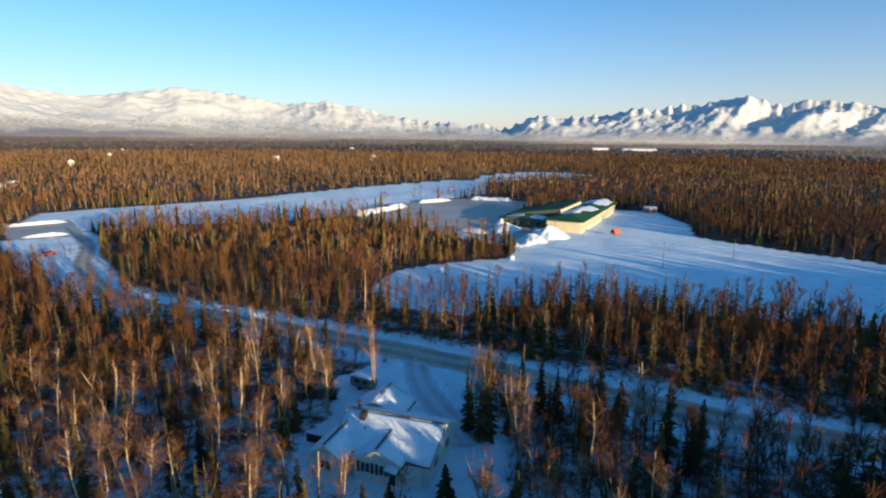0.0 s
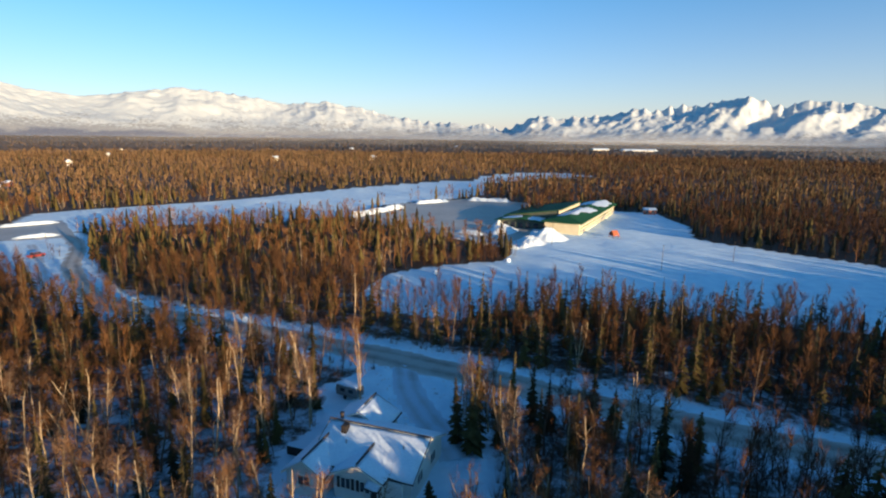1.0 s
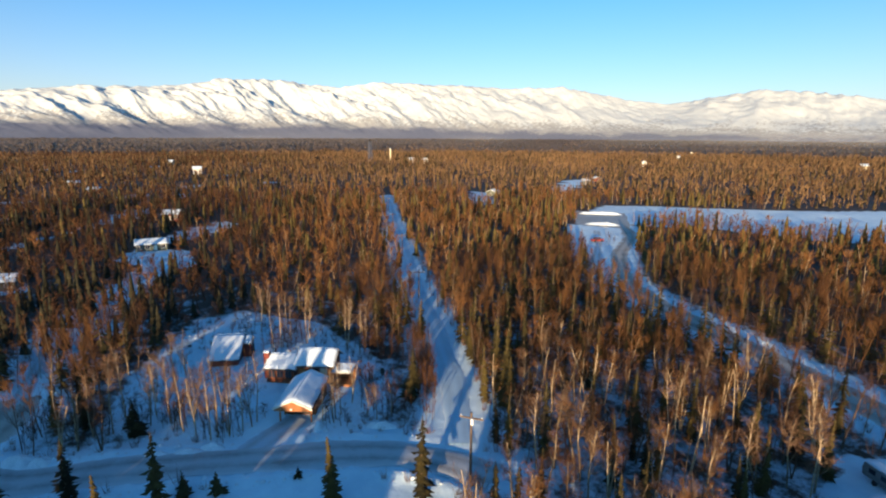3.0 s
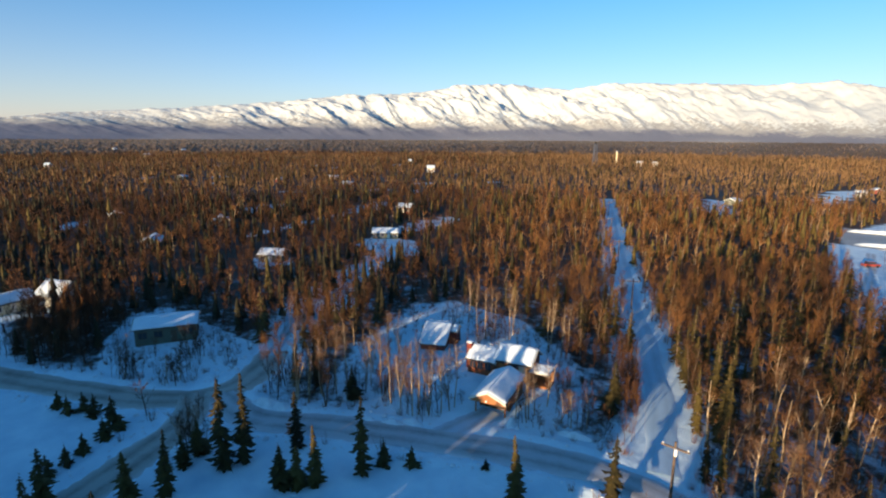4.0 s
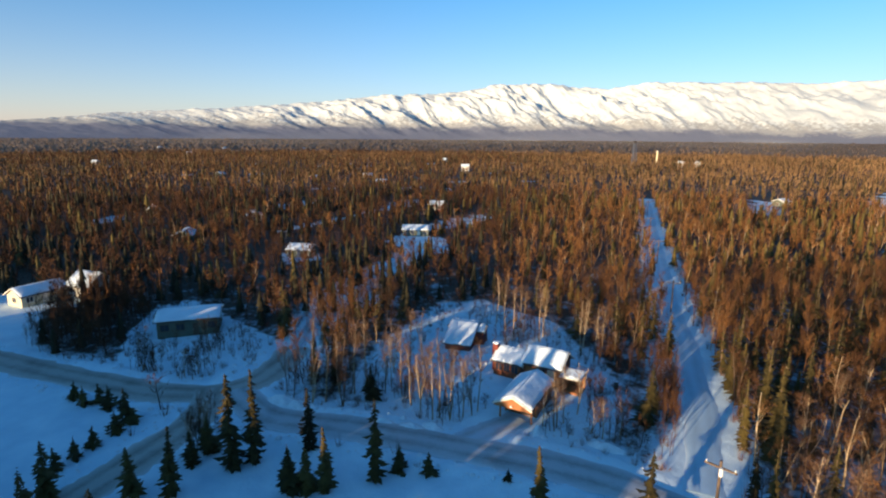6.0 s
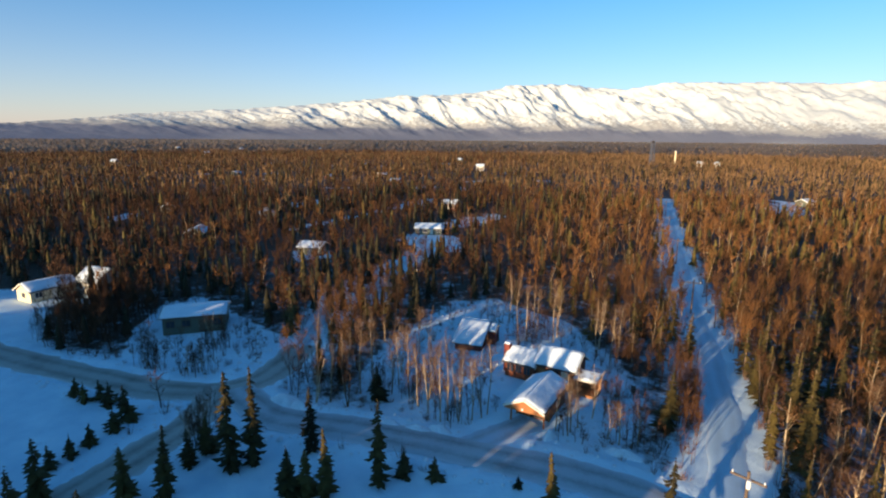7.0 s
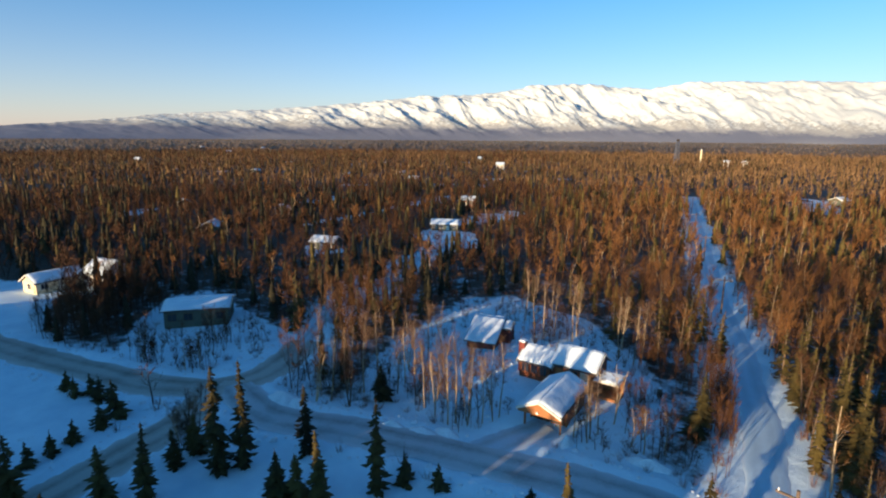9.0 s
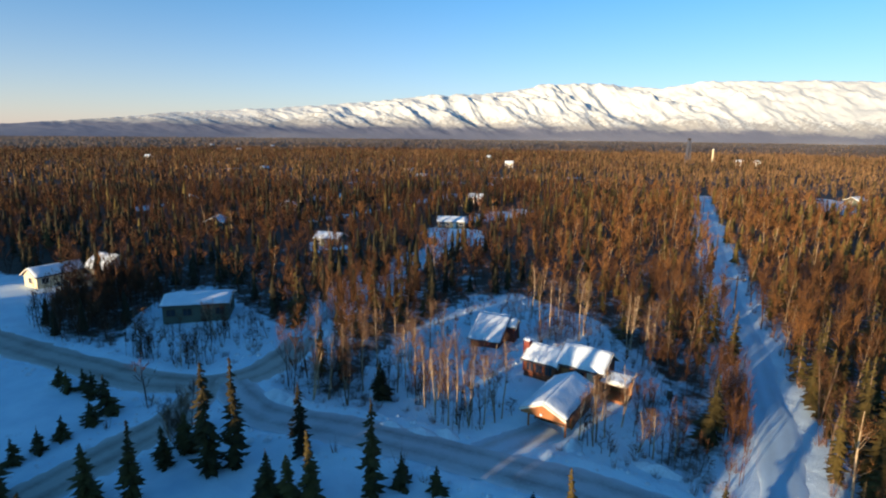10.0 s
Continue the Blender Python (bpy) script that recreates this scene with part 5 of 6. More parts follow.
def birch_near(seed, forks=1, bushy=1.0, height=9.5, low=0.28, spread=1.0, girth=0.15):
    """Pale bending trunks, forked limbs above the height low, and a haze of thin twigs."""
    rnd = random.Random(seed)
    s = Shape()
    for f in range(forks):
        a = rnd.uniform(0, math.tau)
        lean = 0.05 if forks == 1 else rnd.uniform(0.10, 0.24)
        trunk = bent(rnd, (0, 0, -0.3), (math.cos(a) * lean, math.sin(a) * lean, 1), height * rnd.uniform(0.88, 1.05), 8, 0.06)
        r0 = girth if forks == 1 else girth * 0.8
        s.tube(trunk, [r0 * (1 - k / 9) ** 0.8 + 0.012 for k in range(9)], 6, 0)
        for k in range(int(13 * bushy)):
            h = rnd.uniform(low, 0.96)
            i = min(int(h * 8), 7)
            p = trunk[i].lerp(trunk[i + 1], h * 8 - i)
            b = rnd.uniform(0, math.tau)
            up = rnd.uniform(0.7, 1.5)
            ln = (1.25 - h) * rnd.uniform(1.9, 3.2) * spread
            limb = bent(rnd, p, (math.cos(b), math.sin(b), up), ln, 3, 0.16)
            s.tube(limb, [0.045, 0.032, 0.02, 0.008], 3, 0)
            for q in range(4):
                t = rnd.uniform(0.25, 1.0) * 2.99
                i2 = int(t)
                c = limb[i2].lerp(limb[i2 + 1], t - i2)
                w = (limb[-1] - limb[0]).normalized() + some_side(rnd) * 0.9
                sub = bent(rnd, c, w, rnd.uniform(0.5, 1.2), 2, 0.2)
                s.blade(sub[0], sub[2], 0.04, some_side(rnd), 1)
                s.blade(sub[0], sub[1], 0.035, some_side(rnd), 1)
                for _ in range(int(14 * bushy)):
                    d = sub[rnd.randint(0, 2)]
                    e = d + (w.normalized() * 0.5 + some_side(rnd) * 0.75 + Vector((0, 0, 0.35))).normalized() * rnd.uniform(0.35, 0.95)
                    s.blade(d, e, rnd.uniform(0.018, 0.036), some_side(rnd), 1)
    return s


def birch_mid(seed, height=9.5, limbs=8, twigs=11, thin=1.0, pale=None):
    """A slim upright broom of twigs; only some trunks are pale."""
    rnd = random.Random(seed)
    s = Shape()
    bark = 0 if (seed % 3 == 0 if pale is None else pale) else 1
    trunk = bent(rnd, (0, 0, -0.3), (rnd.gauss(0, 0.07), rnd.gauss(0, 0.07), 1), height, 4, 0.06)
    s.tube(trunk, [0.10, 0.085, 0.06, 0.035, 0.012], 3, bark)
    for k in range(limbs):
        h = rnd.uniform(0.20, 0.92)
        i = min(int(h * 4), 3)
        p = trunk[i].lerp(trunk[i + 1], h * 4 - i)
        b = rnd.uniform(0, math.tau)
        e = p + Vector((math.cos(b), math.sin(b), rnd.uniform(1.3, 2.6))).normalized() * (1.15 - h) * rnd.uniform(2.8, 4.6)
        s.blade(p, e, 0.07, some_side(rnd), bark)
        for _ in range(twigs):
            c = p.lerp(e, rnd.uniform(0.1, 1.0))
            d = c + (Vector((math.cos(b) * 0.5, math.sin(b) * 0.5, 1.1)) + some_side(rnd) * 0.8).normalized() * rnd.uniform(0.7, 1.6)
            s.blade(c, d, rnd.uniform(0.07, 0.15) * thin, some_side(rnd), 1)
    return s


def birch_far(seed, height=9.5):
    """A loose upright plume of fine shoots."""
    rnd = random.Random(seed)
    s = Shape()
    for k in range(11):
        b = rnd.uniform(0, math.tau)
        z = height * rnd.uniform(0.05, 0.80)
        q = rnd.uniform(0.05, 0.8) * (1.15 - z / height)
        c = Vector((math.cos(b) * q, math.sin(b) * q, z))
        d = c + Vector((rnd.gauss(0, 0.45), rnd.gauss(0, 0.45), rnd.uniform(1.3, 2.8)))
        w = rnd.uniform(0, math.tau)
        s.blade(c, d, rnd.uniform(0.30, 0.75), (-math.sin(w), math.cos(w), rnd.gauss(0, 0.3)), 1)
    return s


def spruce_near(seed, height=8.0, slim=1.0, per_metre=4.2, full=10, fringe=1):
    """Uneven drooping boughs with hanging twigs round a ragged column, gaps between them."""
    rnd = random.Random(seed)
    s = Shape()
    lean = Vector((rnd.gauss(0, 0.015), rnd.gauss(0, 0.015), 0))
    s.tube([(0, 0, -0.3), lean * height * 0.5 + Vector((0, 0, height * 0.5)), lean * height + Vector((0, 0, height))], [0.15, 0.09, 0.015], 6, 0)
    levels = int(height * per_metre)
    bulge = [rnd.uniform(0.65, 1.25) for _ in range(11)]
    for k in range(levels):
        t = k / (levels - 1)
        reach = slim * (0.12 + 1.08 * min(1.0, 0.74 + t * 1.6) * (1 - t) ** 0.80) * rnd.uniform(0.72, 1.18)
        n = full if t < 0.75 else max(4, full - 2)
        for q in range(n):
            z = height * (0.05 + 0.93 * t) + rnd.gauss(0, 0.20)
            a = rnd.uniform(0, math.tau)
            r = reach * bulge[int(a * 5 / math.tau + t * 9) % 11] * rnd.uniform(0.35, 1.15)
            out, side = Vector((math.cos(a), math.sin(a), 0)), Vector((-math.sin(a), math.cos(a), 0))
            root = lean * z + Vector((0, 0, z))
            droop = (0.34 - 0.5 * max(0.0, t - 0.5)) * r + 0.04
            mid = root + out * r * 0.55 - Vector((0, 0, droop * 0.5))
            tip = root + out * r - Vector((0, 0, droop * rnd.uniform(0.5, 1.2)))
            w = 0.20 * r + 0.06
            i = len(s.v)
            s.v += [tuple(root + Vector((0, 0, 0.10))), tuple(mid + side * w - Vector((0, 0, 0.10))), tuple(mid - side * w - Vector((0, 0, 0.10))), tuple(tip), tuple(mid + Vector((0, 0, 0.06)))]
            s.f += [(i, i + 1, i + 4), (i, i + 4, i + 2), (i + 4, i + 1, i + 3), (i + 4, i + 3, i + 2)]
            s.m += [1] * 4
            for _ in range(fringe):
                c = root.lerp(tip, rnd.uniform(0.3, 1.0))
                s.blade(c, c + (out * 0.5 + side * rnd.uniform(-1.2, 1.2) - Vector((0, 0, rnd.uniform(0.0, 0.9)))).normalized() * rnd.uniform(0.15, 0.38) * (0.5 + r * 0.6), 0.07, out, 1)
    top = lean * height
    for w in ((1, 0, 0), (0, 1, 0)):
        s.blade(top + Vector((0, 0, height - 0.5)), top + Vector((0, 0, height + 0.3)), 0.1, w, 1)
    return s


def spruce_mid(seed, height=8.0):
    rnd = random.Random(seed)
    s = Shape()
    s.tube([(0, 0, -0.3), (0, 0, height * 0.3)], [0.14, 0.12], 3, 0)
    tiers = 7
    for k in range(tiers):
        t = k / tiers
        z0 = height * (0.10 + 0.88 * t)
        r = (0.28 + 1.3 * (1 - t)) * rnd.uniform(0.8, 1.15)
        i = len(s.v)
        s.v.append((0, 0, z0 + height * 0.26 if k < tiers - 1 else height))
        n = 7
        for q in range(n):
            a = q * math.tau / n + k * 0.7
            rr = r * rnd.uniform(0.55, 1.2)
            s.v.append((rr * math.cos(a), rr * math.sin(a), z0 - rnd.uniform(0, 0.5)))
        for q in range(n):
            s.f.append((i, i + 1 + q, i + 1 + (q + 1) % n))
            s.m.append(1)
    return s


def spruce_far(seed, height=8.0):
    rnd = random.Random(seed)
    s = Shape()
    for z0, z1, r in ((0.08, 0.62, 1.5), (0.4, 1.0, 0.95)):
        i = len(s.v)
        s.v.append((rnd.gauss(0, 0.15), rnd.gauss(0, 0.15), height * z1))
        for q in range(4):
            a = q * math.tau / 4 + rnd.uniform(0, 0.8)
            rr = r * rnd.uniform(0.7, 1.25)
            s.v.append((rr * math.cos(a), rr * math.sin(a), height * z0 * rnd.uniform(0.7, 1.2)))
        for q in range(4):
            s.f.append((i, i + 1 + q, i + 1 + (q + 1) % 4))
            s.m.append(1)
    return s


def shrub(seed):
    rnd = random.Random(seed)
    s = Shape()
    for k in range(24):
        a = rnd.uniform(0, math.tau)
        p = Vector((math.cos(a), math.sin(a), 0)) * rnd.uniform(0, 0.45)
        s.blade(p, p + Vector((math.cos(a) * rnd.uniform(0.1, 0.7), math.sin(a) * rnd.uniform(0.1, 0.7), rnd.uniform(0.6, 1.9))), rnd.uniform(0.03, 0.065), some_side(rnd), 0)
    return s


def scatter(name, shapes, x, y, size, wide, mats, label, category):
    """Many trees as one mesh."""
    gen = np.random.default_rng(len(name) * 31 + len(x))
    pick = gen.integers(0, len(shapes), len(x))
    z = ground_z(x, y)
    turn = gen.uniform(0, math.tau, len(x))
    vs, fs, ms, off = [], [], [], 0
    for k, s in enumerate(shapes):
        sel = np.nonzero(pick == k)[0]
        if not len(sel):
            continue
        v, f, m = s.arrays()
        c, n = np.cos(turn[sel])[:, None], np.sin(turn[sel])[:, None]
        w, h = wide[sel][:, None], size[sel][:, None]
        vx = (v[:, 0] * c - v[:, 1] * n) * w + x[sel][:, None]
        vy = (v[:, 0] * n + v[:, 1] * c) * w + y[sel][:, None]
        vz = v[:, 2] * h + z[sel][:, None]
        vs.append(np.stack([vx, vy, vz], 2).reshape(-1, 3))
        fs.append((f[None] + (np.arange(len(sel)) * len(v))[:, None, None] + off).reshape(-1, 3))
        ms.append(np.tile(m, len(sel)))
        off += len(sel) * len(v)
    me = raw_mesh(name, np.concatenate(vs), np.concatenate(fs), mats, np.concatenate(ms))
    return tagged(new(name, me), label, category, kind="stuff")


def tree_master(name, s, mats, label, category, group):
    ob = new(name)
    ob.empty_display_size = 0.4
    tagged(ob, label, category, group)
    for k, nm in ((0, "trunk"), (1, "crown")):
        v, f = s.split(k)
        new(nm, raw_mesh(nm, v, f, [mats[k]])).parent = ob
    return ob


def plant(masters, x, y, scale, turn, k):
    """The first tree of each kind is the master itself, later ones are copies."""
    z = float(ground_z(np.array([x]), np.array([y]))[0])
    m = masters[k % len(masters)]
    p = pose(x, y, z, 0, 0, turn)
    if m[1]:
        ob = copy_thing(m[0], p)
    else:
        ob = m[0]
        m[1] = True
        ob.matrix_world = p
    ob.scale = scale
    return ob


# treeless strips through which low sun reaches a gable and the trail mouth: x, y, half width, length
GAPS = [(-112, -63, 6, 170), (-44.6, 35.1, 3.9, 130), (-55.6, 19.4, 0.8, 150)]


def free(x, y, margin=0.0):
    """Where trees may stand."""
    ok = np.ones(x.shape, bool)
    for p in OPEN:
        ok &= ~inside(x, y, p)
    for gx, gy, gh, gl in GAPS:
        s = (x - gx) * SUN_WAY.x + (y - gy) * SUN_WAY.y
        o = abs((x - gx) * SUN_WAY.y - (y - gy) * SUN_WAY.x)
        ok &= ~((s > -6) & (s < gl) & (o < gh))
    near = np.hypot(x + 40, y - 60) < 430
    xs, ys = x[near], y[near]
    good = np.ones(xs.shape, bool)
    for l, h, c, nm in LINES:
        good &= line_distance(xs, ys, l) > h + c + margin
    ok[near] &= good
    return ok


def jitter_grid(x0, x1, y0, y1, step, seed):
    gen = np.random.default_rng(seed)
    x, y = np.meshgrid(np.arange(x0, x1, step), np.arange(y0, y1, step))
    return x.ravel() + gen.uniform(-0.5, 0.5, x.size) * step, y.ravel() + gen.uniform(-0.5, 0.5, x.size) * step


def patchy(x, y):
    """-1 to 1: where spruce thickens against birch."""
    return np.sin(x * 0.045 + 1.3 * np.sin(y * 0.031)) * np.cos(y * 0.052 + 1.1 * np.sin(x * 0.027))


gen = np.random.default_rng(11)
near_birch = [[tree_master("birch_tree", birch_near(s, f, b, h), (BARK, TWIG), "tall bare birch tree with pale trunk and reddish twigs", "tree", "bare birch trees"), False]
              for s, f, b, h in ((1, 1, 1.0, 9.5), (2, 2, 0.9, 9.0), (3, 1, 1.2, 10.0), (4, 1, 0.8, 10.5), (5, 3, 0.8, 8.5), (6, 1, 1.1, 9.0), (7, 2, 1.0, 10.0), (8, 1, 0.55, 10.0))]
slim_birch = [[tree_master("birch_tree", birch_near(s, f, b, h, 0.34, 0.85, 0.115), (BARK, HAZE_TWIG), "slender bare birch with a clean pale trunk", "tree", "bare birch trees"), False]
              for s, f, b, h in ((11, 1, 1.2, 9.6), (12, 1, 1.0, 10.2), (13, 2, 0.85, 9.4), (14, 1, 1.3, 9.0), (15, 2, 0.8, 10.0))]
near_dim = [[tree_master("dim_tree", birch_near(s, f, b, h), (DULL_BARK, SHADE_BRUSH), "bare bushy tree with twigs darkened to look shaded", "tree", "bare alders"), False]
              for s, f, b, h in ((31, 2, 1.0, 8.0), (32, 3, 0.8, 7.5), (33, 1, 1.25, 8.5))]
near_spruce = [[tree_master("spruce_tree", spruce_near(s, h, w), (STEM, NEEDLE), "dark green narrow spruce tree with drooping boughs", "tree", "spruce trees"), False]
               for s, h, w in ((1, 8.0, 1.25), (2, 8.0, 1.0), (3, 8.0, 1.15), (4, 8.0, 1.4))]
young_spruce = [[tree_master("young_spruce", spruce_near(s, 2.6, 1.05, 6.5, 11), (STEM, NEEDLE), "small bushy spruce planted in the snowy yard", "tree", "young yard spruces"), False] for s in (21, 22)]

# single spruces in the yards: x, y, height
YARD_SPRUCES = [(-49.6, -26.3, 6.0), (-48.8, -15.4, 7.1), (-53.4, -14.7, 3.9), (-55.6, -13.6, 4.2), (-52.7, -10.7, 10.2), (-53.3, -8.5, 10.4), (-54.6, -3.2, 6.9), (-47.8, -4.5, 4.8), (-47.6, -2.8, 4.6), (-47.3, -1.0, 6.8), (-48.3, 3.5, 8.4), (-65.6, 3.8, 4.4), (-49.0, -18.8, 4.8), (-40.1, 17.6, 7.2), (-35.8, 25.0, 8.6), (-44, -25, 6.5), (-42, -19, 5.5),
                (4.6, 53.2, 8.4), (6.9, 54.6, 10.6), (6.2, 51.8, 7.6), (1.7, 40.4, 4.0), (-3.6, 38.4, 3.4), (-17.2, 62.5, 8.2), (-53.6, 35.5, 7.2), (-57.6, 50.2, 7.5), (-50.0, 47.2, 10.0), (-52.8, 49.6, 8.6), (-46.4, 45.8, 9.0), (-44.2, 44.2, 7.0), (14, 58, 7.5), (21, 55.5, 8.0), (23, 54, 6.5), (30, 48, 7.0), (17, 49, 8.5), (26, 47, 9.0)]
YOUNG = [(-70.6, -33.3, 2.5), (-69.0, -31.6, 2.5), (-69.0, -29.8, 2.6), (-67.4, -28.0, 3.0), (-63.6, -24.6, 4.2), (-60.8, -24.7, 2.7), (-58.1, -25.9, 2.5), (-56.1, -26.8, 2.4), (-54.2, -27.8, 2.5), (-49.4, 6.0, 3.0), (-48.4, 8.9, 2.5), (-45.7, 16.3, 1.3)]
for k, (x, y, h) in enumerate(YARD_SPRUCES):
    w = 0.74 + 0.05 * h
    plant(near_spruce, x, y, (w, w, h / 8.0), 77 * k, k)
for k, (x, y, h) in enumerate(YOUNG):
    plant(young_spruce, x, y, (h / 2.7, h / 2.7, h / 2.9), 61 * k, k)
# single birches: x, y, height
YARD_BIRCHES = [
    (-66.0, 7.8, 9.7), (-64.6, 10.1, 8.1), (-59.0, 10.8, 9.6), (-59.3, 11.7, 10.2), (-58.8, 12.9, 8.8), (-58.7, 14.4, 8.0),
    (-58.9, 15.6, 8.4), (-82.0, 27.6, 9.0), (-82.5, 26.4, 9.8), (-82.9, 33.0, 8.6), (-54.8, 23.0, 5.3), (-53.9, 24.1, 6.3),
    (-58.5, 26.7, 5.9), (-72.1, 37.1, 8.3), (-72.9, 38.5, 6.5), (-72.4, 40.7, 5.0), (-52.8, 28.0, 4.2), (-51.7, 28.9, 5.0),
    (-51.5, 30.9, 4.4), (-78.6, -27.9, 6.7), (-76.1, -20.0, 4.7), (-84.1, -20.1, 6.0), (-75.3, -21.5, 4.2), (-68.0, -3.4, 10.3),
    (-67.7, -0.3, 8.6), (-67.3, 1.7, 10.8), (-67.9, -2.0, 6.5), (-7.9, 62.2, 11.5), (-28.2, 73.3, 8.8), (-23.5, 55.9, 7.2),
    (-40.3, 41.2, 7.4), (15.6, 64.4, 5.1), (-33.0, 106.3, 7.5), (23.8, 74.4, 8.9), (32.3, 79.3, 11.8), (1.7, 86.6, 6.4),
    (-13.4, 92.3, 10.0), (-48.4, 94.6, 6.8), (-39.1, 58.6, 6.2), (-14.6, 40.6, 6.7), (12.7, 40.8, 7.4), (17.3, 40.0, 4.3),
    (-60.2, 13.2, 9.0), (-59.6, 16.4, 8.6), (-61.0, 9.6, 7.6), (-63.2, 8.6, 8.8), (-66.8, 5.6, 8.2), (-69.0, 6.6, 7.4), (-70.4, 3.4, 8.6), (-72.4, 7.2, 7.8),
    (-75.4, 9.8, 8.4), (-78.8, 12.2, 7.2), (-83.4, 29.8, 8.2), (-80.6, 31.6, 8.8), (-75.2, 36.4, 9.2), (-74.4, 39.4, 8.8), (-77.0, 37.6, 7.6), (-87.5, 30.5, 8.0), (-90.5, 27.0, 8.6),
    (-54.6, 24.6, 6.8), (-55.4, 25.8, 6.0), (-57.2, 28.2, 6.6), (5.6, 52.3, 10.8), (7.3, 52.9, 10.9), (-58.0, -14.6, 4.8), (-59.6, -15.6, 3.9), (-57.0, -15.6, 4.2),
]
for k, (x, y, h) in enumerate(YARD_BIRCHES):
    w = 0.55 + 0.02 * h
    plant(slim_birch if x < -45 else near_birch, x, y, (w, w, h / 9.6), 47 * k, k + 3)

# the woods close by, tree by tree
x, y = jitter_grid(-95, 75, -10, 120, 2.75, 3)
ok = free(x, y) & (np.hypot(x + 2, y) > 14) & ~inside(x, y, TRAIL_CORNER)
for bx, by, bh in YARD_SPRUCES + YARD_BIRCHES:
    ok &= np.hypot(x - bx, y - by) > 1.7
x, y = x[ok], y[ok]
d = np.hypot(x + 12, y - 14) + 14 * (x > 25)
order = np.argsort(d)
x, y = x[order], y[order]
is_spruce = gen.uniform(size=len(x)) < 0.30 + 0.16 * patchy(x, y) + 0.14 * (y > 60) * (x > 8) + 0.18 * ((line_distance(x, y, LINES[7][0]) < 8) & (x > -72))
bi, si = np.nonzero(~is_spruce)[0], np.nonzero(is_spruce)[0]
N_BIRCH, N_SPRUCE = 300, 190
for k, i in enumerate(bi[:N_BIRCH]):
    h = gen.uniform(0.62, 1.08) * (1.12 if x[i] > 8 and y[i] > 60 else 1.0)
    w = h * gen.uniform(0.8, 1.1)
    # some trees get the colours darkened to stand for shade
    dull = gen.uniform() < (0.40 if x[i] > 8 else 0.36)
    kinds = near_dim if dull else slim_birch if gen.uniform() < 0.35 else near_birch
    plant(kinds, x[i], y[i], (w, w, h), gen.uniform(0, 360), int(gen.integers(0, 24)))
for k, i in enumerate(si[:N_SPRUCE]):
    h = gen.uniform(0.4, 1.15)
    w = 0.25 + 0.6 * h
    plant(near_spruce, x[i], y[i], (w, w, h), gen.uniform(0, 360), int(gen.integers(0, 4)))
rest_b, rest_s = bi[N_BIRCH:], si[N_SPRUCE:]
# more shade-darkened copies to the right and far left
dull = gen.uniform(size=len(rest_b)) < np.where((x[rest_b] > 8) | (x[rest_b] < -82), 0.62, 0.25)
rest_a, rest_b = rest_b[dull], rest_b[~dull]
shapes_bm, shapes_sm = [birch_mid(40 + k, 9.6, 12, 24, 0.46) for k in range(7)], [spruce_near(50 + k, 8.0, 1.3, 1.9, 7, 1) for k in range(4)]
scatter("birch_wood", shapes_bm, x[rest_b], y[rest_b], gen.uniform(0.66, 1.16, len(rest_b)), gen.uniform(0.6, 1.0, len(rest_b)), [BARK, TWIG], "bare birch wood with sunlit reddish crowns", "trees")
scatter("alder_wood", shapes_bm, x[rest_a], y[rest_a], gen.uniform(0.68, 1.16, len(rest_a)), gen.uniform(0.7, 1.05, len(rest_a)), [DULL_BARK, SHADE_BRUSH], "bare roadside trees with shade painted into their brown", "trees")
scatter("spruce_wood", shapes_sm, x[rest_s], y[rest_s], gen.uniform(0.5, 1.2, len(rest_s)), gen.uniform(0.9, 1.45, len(rest_s)), [STEM, NEEDLE], "dark spruces among the birch wood", "trees")


# saplings and brush under the taller trees along the main road
x, y = jitter_grid(-80, 80, 38, 114, 2.4, 14)
ok = free(x, y) & (gen.uniform(size=len(x)) < np.where(x > 8, 0.75, 0.12)) & (np.hypot(x + 3, y - 48) > 11)
x, y = x[ok], y[ok]
shapes_sapling = [birch_mid(240 + k, 9.6, 9, 13, 0.65, False) for k in range(6)]
scatter("alder_brush", shapes_sapling, x, y, gen.uniform(0.28, 0.62, len(x)), gen.uniform(0.4, 0.75, len(x)), [DULL_BARK, SHADE_BRUSH], "dark brown brush under the roadside trees", "shrubs")


# dense low thickets: x, y, radius, trees
THICKETS = [(-94, -44, 7, 90), (-100, -40, 7, 80), (-106, -48, 7, 90), (-112, -44, 6, 70), (14.8, 152, 5, 50), (22, 156, 3.5, 30), (-88, -40, 5, 40), (-72, 0, 5, 24), (-70, -4, 4, 18), (-54.0, 38.0, 1.8, 34), (-57, 40.2, 1.6, 26), (-60, 42.0, 1.6, 22), (-49, 33.5, 2, 6), (-58.8, 12.0, 2.4, 16), (-65.5, 9, 2.5, 30), (-82, 29, 3, 30), (-54.2, 24, 1.6, 5), (-52, 29.5, 2, 8), (-72.4, 38.5, 3, 30), (-78.3, -27.5, 2.2, 26), (-84, -20, 2, 20), (-75.5, -20.5, 2, 20), (-57.8, -15, 2, 30), (-50.5, 31.5, 2, 9), (-57.5, 30.5, 1.6, 12), (-104, 3, 8, 40), (7.5, 56, 3, 8), (2, 146, 7, 70), (14, 150, 6, 50), (-105, 145, 3.5, 14), (-62.5, 43.4, 1.6, 18), (-65.5, 45.0, 1.8, 18), (-67, 40, 3, 14)]
tx, ty = [], []
